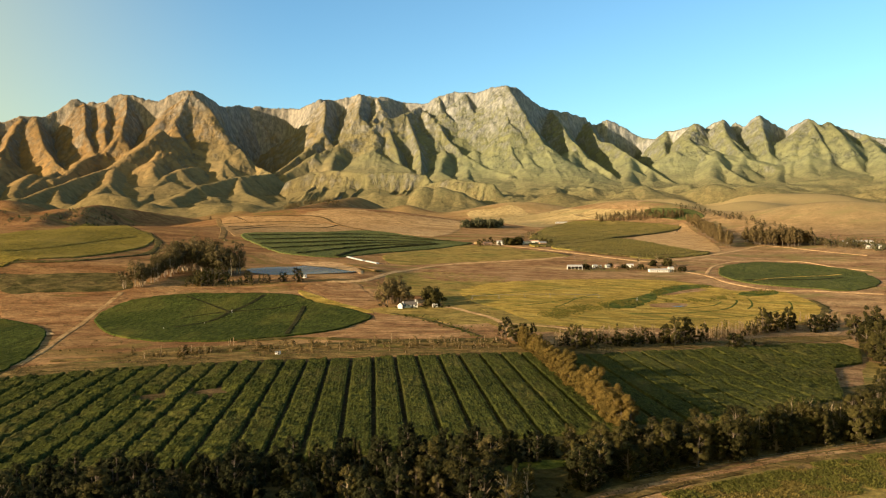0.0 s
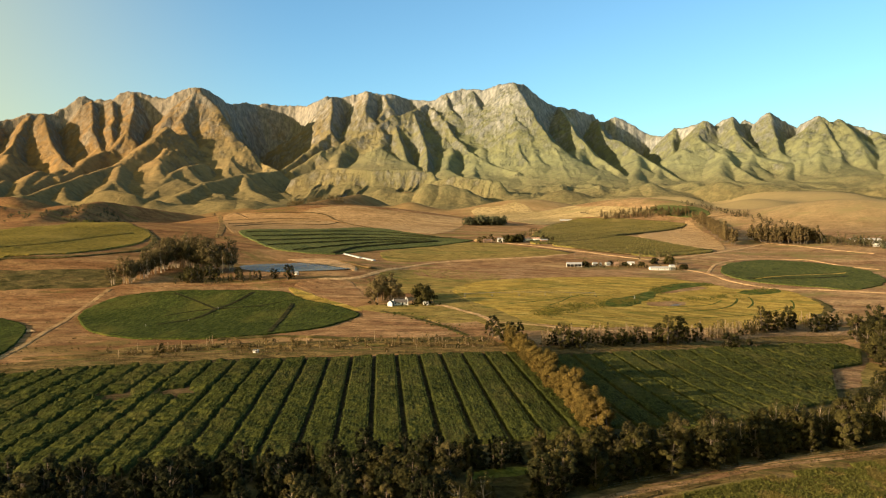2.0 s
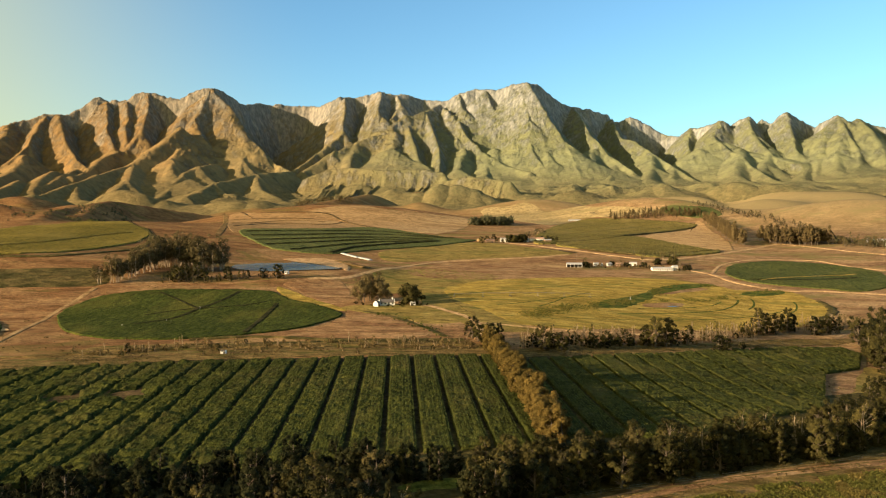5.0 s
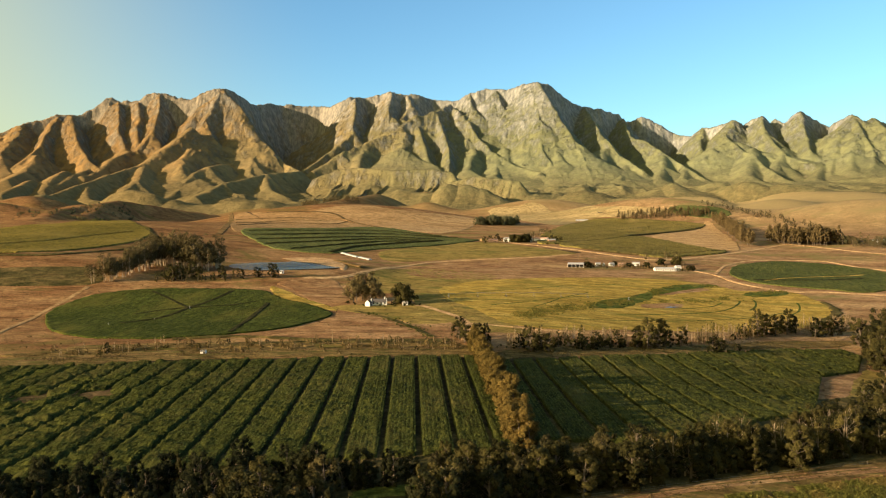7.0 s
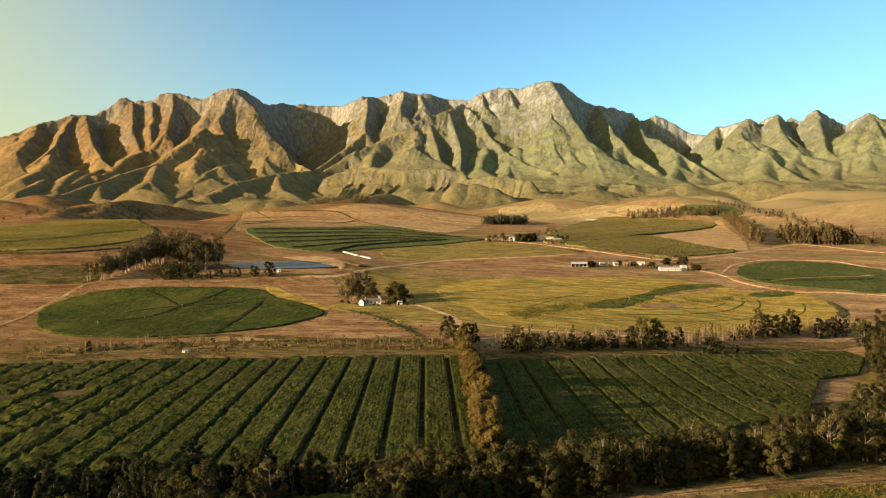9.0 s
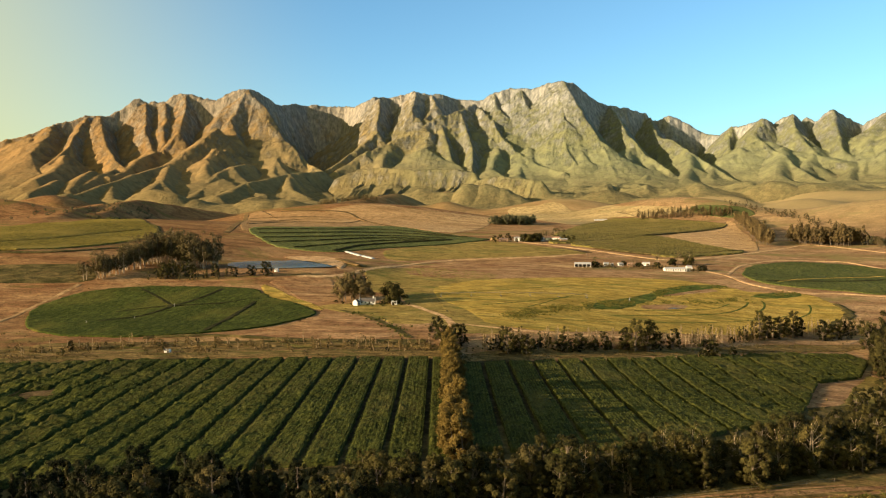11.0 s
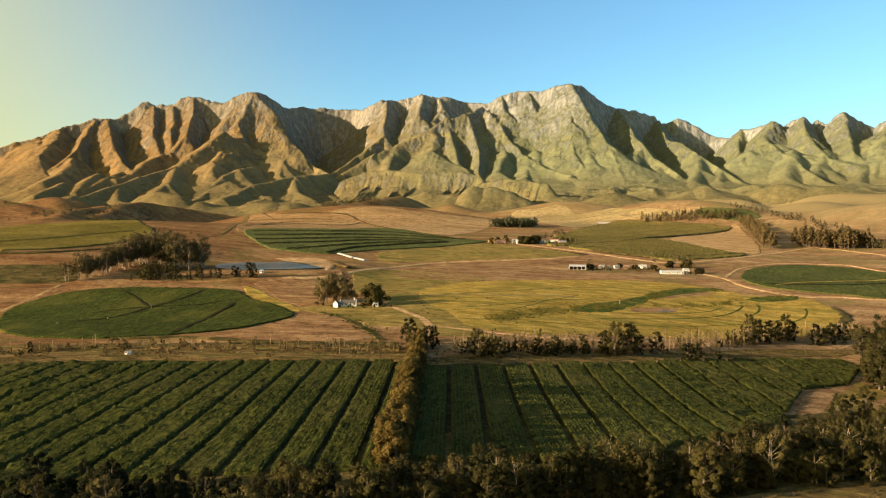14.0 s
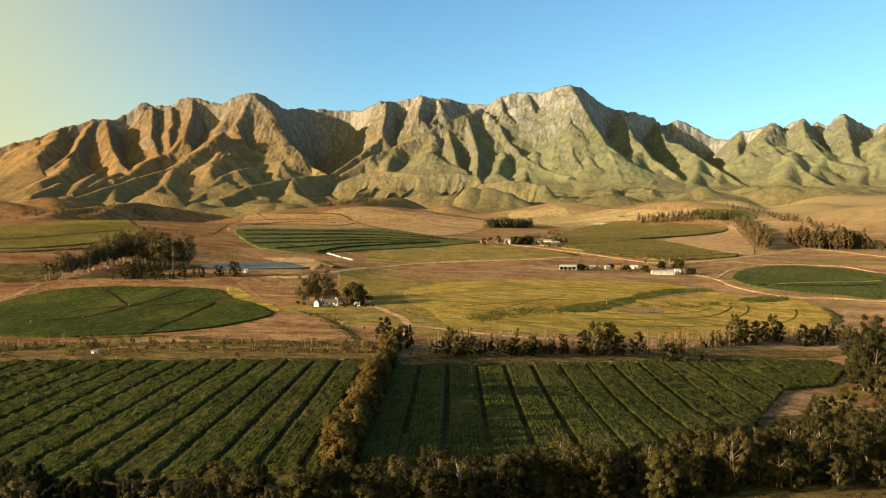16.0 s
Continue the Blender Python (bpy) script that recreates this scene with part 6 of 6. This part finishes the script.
def house(name, label, x, y, turn, long, deep, wall_h, peak, wall, roof, doors=1, windows=3, parapet=0.0, open_front=0, chimney=False, category="building"):
    """A gabled building with walls, a pitched roof, doors, windows and, where it has them, gable parapets or open bays."""
    top = tagged(new(name), label, category)
    a, b = long / 2, deep / 2
    for ya in (-b, b):
        if open_front and ya < 0:
            for k in range(open_front + 1):
                bm = bmesh.new()
                px = -a + 0.2 + k * (long - 0.4) / open_front
                block(bm, px - 0.2, px + 0.2, ya - 0.15, ya + 0.15, -0.6, wall_h)
                part("post", bm, wall, top)
            continue
        bm = bmesh.new()
        block(bm, -a, a, ya - 0.15, ya + 0.15, -0.6, wall_h)
        part("wall", bm, wall, top)
    for xa in (-a, a):
        bm = bmesh.new()
        gable(bm, xa, -b - parapet * 0.4, b + parapet * 0.4, -0.6, wall_h + parapet, peak + parapet, 0.35)
        part("gable", bm, wall, top)
    for s in (-1, 1):
        bm = bmesh.new()
        e = 0.0 if parapet else 0.35
        roof_side(bm, -a - e + 0.2, a + e - 0.2, s * (b + 0.45), wall_h - 0.12, 0, peak)
        part("roof", bm, roof, top)
    slots = ([("door", M_DARK)] * doors + [("window", M_DARK)] * windows)
    random.Random(int(x * 7 + y)).shuffle(slots)
    if not open_front:
        for k, (kind, m) in enumerate(slots):
            cx = -a + long * (k + 0.5) / len(slots)
            bm = bmesh.new()
            if kind == "door":
                block(bm, cx - 0.55, cx + 0.55, -b - 0.2, -b - 0.1, 0.0, 2.1)
            else:
                block(bm, cx - 0.6, cx + 0.6, -b - 0.2, -b - 0.1, 0.9, 2.0)
            part(kind, bm, m, top)
    else:
        bm = bmesh.new()
        block(bm, -a + 0.3, a - 0.3, b - 0.5, b - 0.3, 0, wall_h - 0.3)
        part("back_panel", bm, M_DARK, top)
    if chimney:
        bm = bmesh.new()
        block(bm, a - 1.9, a - 0.9, -0.5, 0.5, wall_h, peak + 1.6)
        part("chimney", bm, wall, top)
    top.matrix_basis = Matrix.Translation((x, y, float(ground_height(x, y)) + 0.35)) @ Matrix.Rotation(radians(turn), 4, "Z")
    return top


house("farmhouse", "long white Cape farmhouse with tall gables and dark thatch", -64, 620, 14, 12, 5, 2.3, 4.6, M_WHITE, M_ROOF, 1, 3, 0.6, 0, True, "farmhouse")
house("outbuilding", "white gabled wing beside the farmhouse", -71, 614, 74, 5, 3.8, 2.2, 4.0, M_WHITE, M_ROOF, 1, 1, 0.5, category="shed")
house("outbuilding", "small white outbuilding with tin roof near the oak", -43, 622, 10, 4, 3.2, 2.1, 2.9, M_WHITE, M_TIN, 1, 1, category="shed")
house("pump_hut", "small white pump hut with dark openings", -122, 421, 4, 2.6, 2.0, 1.4, 1.7, M_WHITE, M_TIN, 1, 1, category="hut")
house("pump_hut", "small white hut beside the dam", -183, 735, 4, 3.4, 3.0, 2.0, 2.5, M_WHITE, M_TIN, 1, 1, category="hut")
house("barn", "open-fronted cream barn with a pale tin roof", 115, 950, -4, 19, 9, 3.6, 5.4, M_WHITE, M_TIN, 0, 0, 0, 4, category="barn")
house("cottage", "small white farm cottage with a tin roof", 144, 972, 6, 6, 4.5, 2.5, 3.9, M_WHITE, M_TIN, 1, 2, category="cottage")
house("cottage", "small white farm cottage with a pale roof", 151, 975, 0, 3, 4, 2.4, 3.2, M_WHITE, M_TIN, 1, 1, category="cottage")
house("cottage", "low grey farm cottage among shrubs", 173, 981, -5, 6, 4.5, 2.4, 3.4, M_RUST, M_RUST, 1, 2, category="cottage")
house("cottage", "white farm cottage with a grey tin roof", 161, 977, 24, 6, 4.5, 2.5, 3.8, M_WHITE, M_TIN, 1, 2, category="cottage")
house("cottage", "white farm cottage beside the dirt road", 193, 990, -12, 9, 5, 2.6, 4.0, M_WHITE, M_TIN, 1, 3, category="cottage")
house("packing_shed", "long white packing shed with many bays", 221, 949, 6, 25, 7, 2.7, 4.1, M_WHITE, M_TIN, 3, 6, category="shed")
house("cool_store", "tall white store at the end of the shed", 238, 957, 6, 6, 7, 4.4, 6.0, M_WHITE, M_TIN, 1, 1, category="shed")
house("farm_shed", "white farm shed in the distant farmyard", 28, 1222, -6, 16, 9, 4.4, 6.2, M_WHITE, M_TIN, 2, 2, category="shed")
house("farm_shed", "rusty brown farm shed among trees", 4, 1200, 5, 14, 8, 3.6, 5.2, M_RUST, M_RUST, 1, 1, category="shed")
house("farm_shed", "low tin shed in the farmyard", 58, 1236, 12, 16, 8, 3.5, 5.0, M_TIN, M_TIN, 1, 2, category="shed")
house("farm_shed", "pale farm shed behind the yard", 80, 1250, -12, 22, 9, 4.0, 6.0, M_WHITE, M_RUST, 1, 2, category="shed")
house("farm_shed", "tan shed at the yard's edge", 96, 1236, 20, 12, 8, 3.6, 5.0, M_RUST, M_TIN, 1, 1, category="shed")
house("long_shed", "long low white shed across the far plain", 193, 1868, 0, 29, 7, 2.4, 3.4, M_TIN, M_TIN, 2, 6, category="shed")
house("long_shed", "long white shed at the foot of the far slope", 640, 1303, -14, 46, 12, 6.0, 8.0, M_WHITE, M_TIN, 2, 6, category="shed")
house("long_shed", "low white shed beside far trees", 640, 1252, -10, 24, 10, 5.0, 6.5, M_WHITE, M_TIN, 2, 3, category="shed")


def hay_stack(x, y, turn, long, deep, tall):
    """A weathered stack of bales with a rounded top."""
    n, m = 12, 8
    co = []
    for i in range(n + 1):
        u = (i / n - 0.5) * long
        for j in range(m + 1):
            a = math.pi * j / m
            v, h = -math.cos(a) * deep / 2, min(1.0, 1.35 * math.sin(a)) * tall * (0.1 if i in (0, n) else 1.0) * (0.9 + 0.2 * value_noise(i * 0.9, j * 0.7, 71))
            px, py = x + u * math.cos(turn) - v * math.sin(turn), y + u * math.sin(turn) + v * math.cos(turn)
            co.append((px, py, float(ground_height(px, py)) + h - 0.1))
    co = np.array(co)
    tagged(new("hay_stack", mesh_from("hay_stack", co, up(co, quads(n + 1, m + 1)), M_HAY)), "tan weathered hay stack beside the farm shed", "hay stack", "hay stacks")


hay_stack(-12, 1221, 0.1, 12, 6, 4.2)
hay_stack(1, 1226, 0.3, 9, 6, 3.6)


def silage_row(label, x0, y0, x1, y1, width, height):
    """A long rounded heap under white sheeting, in slightly uneven bays."""
    n, m = 40, 9
    d = Vector((x1 - x0, y1 - y0, 0))
    side = Vector((-d.y, d.x, 0)).normalized()
    co = []
    for i in range(n + 1):
        p = Vector((x0, y0, 0)) + d * (i / n)
        end = min(1.0, i / 2, (n - i) / 2)
        for j in range(m + 1):
            a = math.pi * j / m
            q = p + side * (math.cos(a) * width / 2)
            co.append((q.x, q.y, float(ground_height(q.x, q.y)) + 0.4 + math.sin(a) * height * max(end, 0.05) * (1 + 0.12 * math.sin(i * 1.9))))
    co = np.array(co)
    tagged(new("silage_clamp", mesh_from("silage_clamp", co, up(co, quads(n + 1, m + 1)), M_SHEET)), label, "silage heap", "silage heaps")


silage_row("long silage heap under white plastic sheeting", -186, 985, -158, 957, 5.5, 1.4)
silage_row("long silage heap under white plastic sheeting", -156, 956, -137, 935, 5.5, 1.4)


def pivot_arm(label, x0, y0, x1, y1, towers):
    """A centre-pivot sprinkler: a trussed pipe on wheeled towers."""
    top = tagged(new("irrigation_pivot"), label, "irrigation machine")
    z = lambda x, y: float(ground_height(x, y)) + 0.6
    place = [(x0 + (x1 - x0) * k / towers, y0 + (y1 - y0) * k / towers) for k in range(towers + 1)]
    for (ax, ay), (bx, by) in zip(place, place[1:]):
        bm = bmesh.new()
        limb(bm, (ax, ay, z(ax, ay) + 3.6), (bx, by, z(bx, by) + 3.6), 0.1, 0.1, 6)
        part("pipe", bm, M_STEEL, top)
        bm = bmesh.new()
        mx, my = (ax + bx) / 2, (ay + by) / 2
        limb(bm, (ax, ay, z(ax, ay) + 3.5), (mx, my, z(mx, my) + 2.6), 0.06, 0.06, 4)
        limb(bm, (mx, my, z(mx, my) + 2.6), (bx, by, z(bx, by) + 3.5), 0.06, 0.06, 4)
        part("truss", bm, M_STEEL, top)
    d = Vector((x1 - x0, y1 - y0, 0)).normalized()
    w = Vector((-d.y, d.x, 0))
    for x, y in place:
        bm = bmesh.new()
        for s in (-1, 1):
            foot = Vector((x, y, z(x, y))) + w * (1.9 * s)
            limb(bm, foot + Vector((0, 0, 0.5)), (x, y, z(x, y) + 3.6), 0.09, 0.07, 4)
        limb(bm, Vector((x, y, z(x, y) + 0.6)) - w * 1.9, Vector((x, y, z(x, y) + 0.6)) + w * 1.9, 0.09, 0.09, 4)
        tower = part("tower", bm, M_STEEL, top)
        for s in (-1, 1):
            bm = bmesh.new()
            c = Vector((x, y, z(x, y) + 0.45)) + w * (1.9 * s)
            limb(bm, c - d * 0.15, c + d * 0.15, 0.6, 0.6, 10)
            part("wheel", bm, M_DARK, tower)
    return top


pivot_arm("grey sprinkler line on wheeled towers in golden pasture", -12, 662, 109, 710, 5)
pivot_arm("grey sprinkler line on wheeled towers in green crop", 473, 887, 503, 830, 3)


def fence(label, line, count):
    """Wooden posts with two strands of wire beside the dirt road."""
    top = tagged(new("wire_fence"), label, "fence")
    tops = []
    for k in range(count):
        x, y = on_line(line, k / (count - 1))
        z = float(ground_height(x, y))
        bm = bmesh.new()
        limb(bm, (x, y, z - 0.4), (x, y, z + 1.4), 0.07, 0.06, 6)
        part("post", bm, M_POST, top)
        tops.append(Vector((x, y, z)))
    for h in (0.7, 1.3):
        bm = bmesh.new()
        for a, b in zip(tops, tops[1:]):
            limb(bm, a + Vector((0, 0, h)), b + Vector((0, 0, h)), 0.015, 0.015, 4)
        part("wire", bm, M_STEEL, top)
    return top


fence("weathered wooden fence posts along the dirt road", ((44, 221), (70, 236), (94, 248), (124, 263), (160, 281)), 14)


def utility_pole(x, y, tall):
    """A tarred pole with a crossbar and insulators."""
    top = tagged(new("utility_pole"), "dark wooden utility pole beside the farm sheds", "pole", "utility poles")
    z = float(ground_height(x, y))
    bm = bmesh.new()
    limb(bm, (x, y, z - 0.5), (x, y, z + tall), 0.2, 0.13, 8)
    part("pole", bm, M_POST, top)
    bm = bmesh.new()
    block(bm, x - 1.1, x + 1.1, y - 0.08, y + 0.08, z + tall - 0.9, z + tall - 0.7)
    part("crossbar", bm, M_POST, top)
    for d in (-0.95, 0.0, 0.95):
        bm = bmesh.new()
        limb(bm, (x + d, y, z + tall - 0.7), (x + d, y, z + tall - 0.4), 0.07, 0.05, 6)
        part("insulator", bm, M_WHITE, top)


def sprinkler(name, label, category, x, y, tall, wide):
    """A pale riser with a head, braced by three legs, in the irrigated land."""
    top = tagged(new(name), label, category)
    z = float(ground_height(x, y)) + 0.3
    bm = bmesh.new()
    limb(bm, (x, y, z), (x, y, z + tall), wide * 0.12, wide * 0.1, 8)
    part("riser", bm, M_TIN, top)
    bm = bmesh.new()
    block(bm, x - wide * 0.3, x + wide * 0.3, y - wide * 0.3, y + wide * 0.3, z + tall, z + tall + wide * 0.4)
    part("head", bm, M_TIN, top)
    for k in range(3):
        a = 2.094 * k + 0.4
        bm = bmesh.new()
        limb(bm, (x + math.cos(a) * wide, y + math.sin(a) * wide, z - 0.3), (x, y, z + tall * 0.8), wide * 0.07, wide * 0.05, 6)
        part("leg", bm, M_TIN, top)


for x, y, tall in ((248, 1011, 11.0), (166, 1006, 9.0), (123, 1013, 9.0)):
    utility_pole(x, y, tall)
sprinkler("field_pump", "pale pump stand beside the pasture reeds", "pump", 146, 714, 3.0, 1.1)
for x, y in ((-231, 512), (-210, 535)):
    sprinkler("sprinkler_stand", "white sprinkler stand in the lucerne", "sprinkler", x, y, 1.6, 0.6)
sprinkler("pivot_point", "pale central tower of the round field", "irrigation machine", -205, 581, 2.4, 0.8)
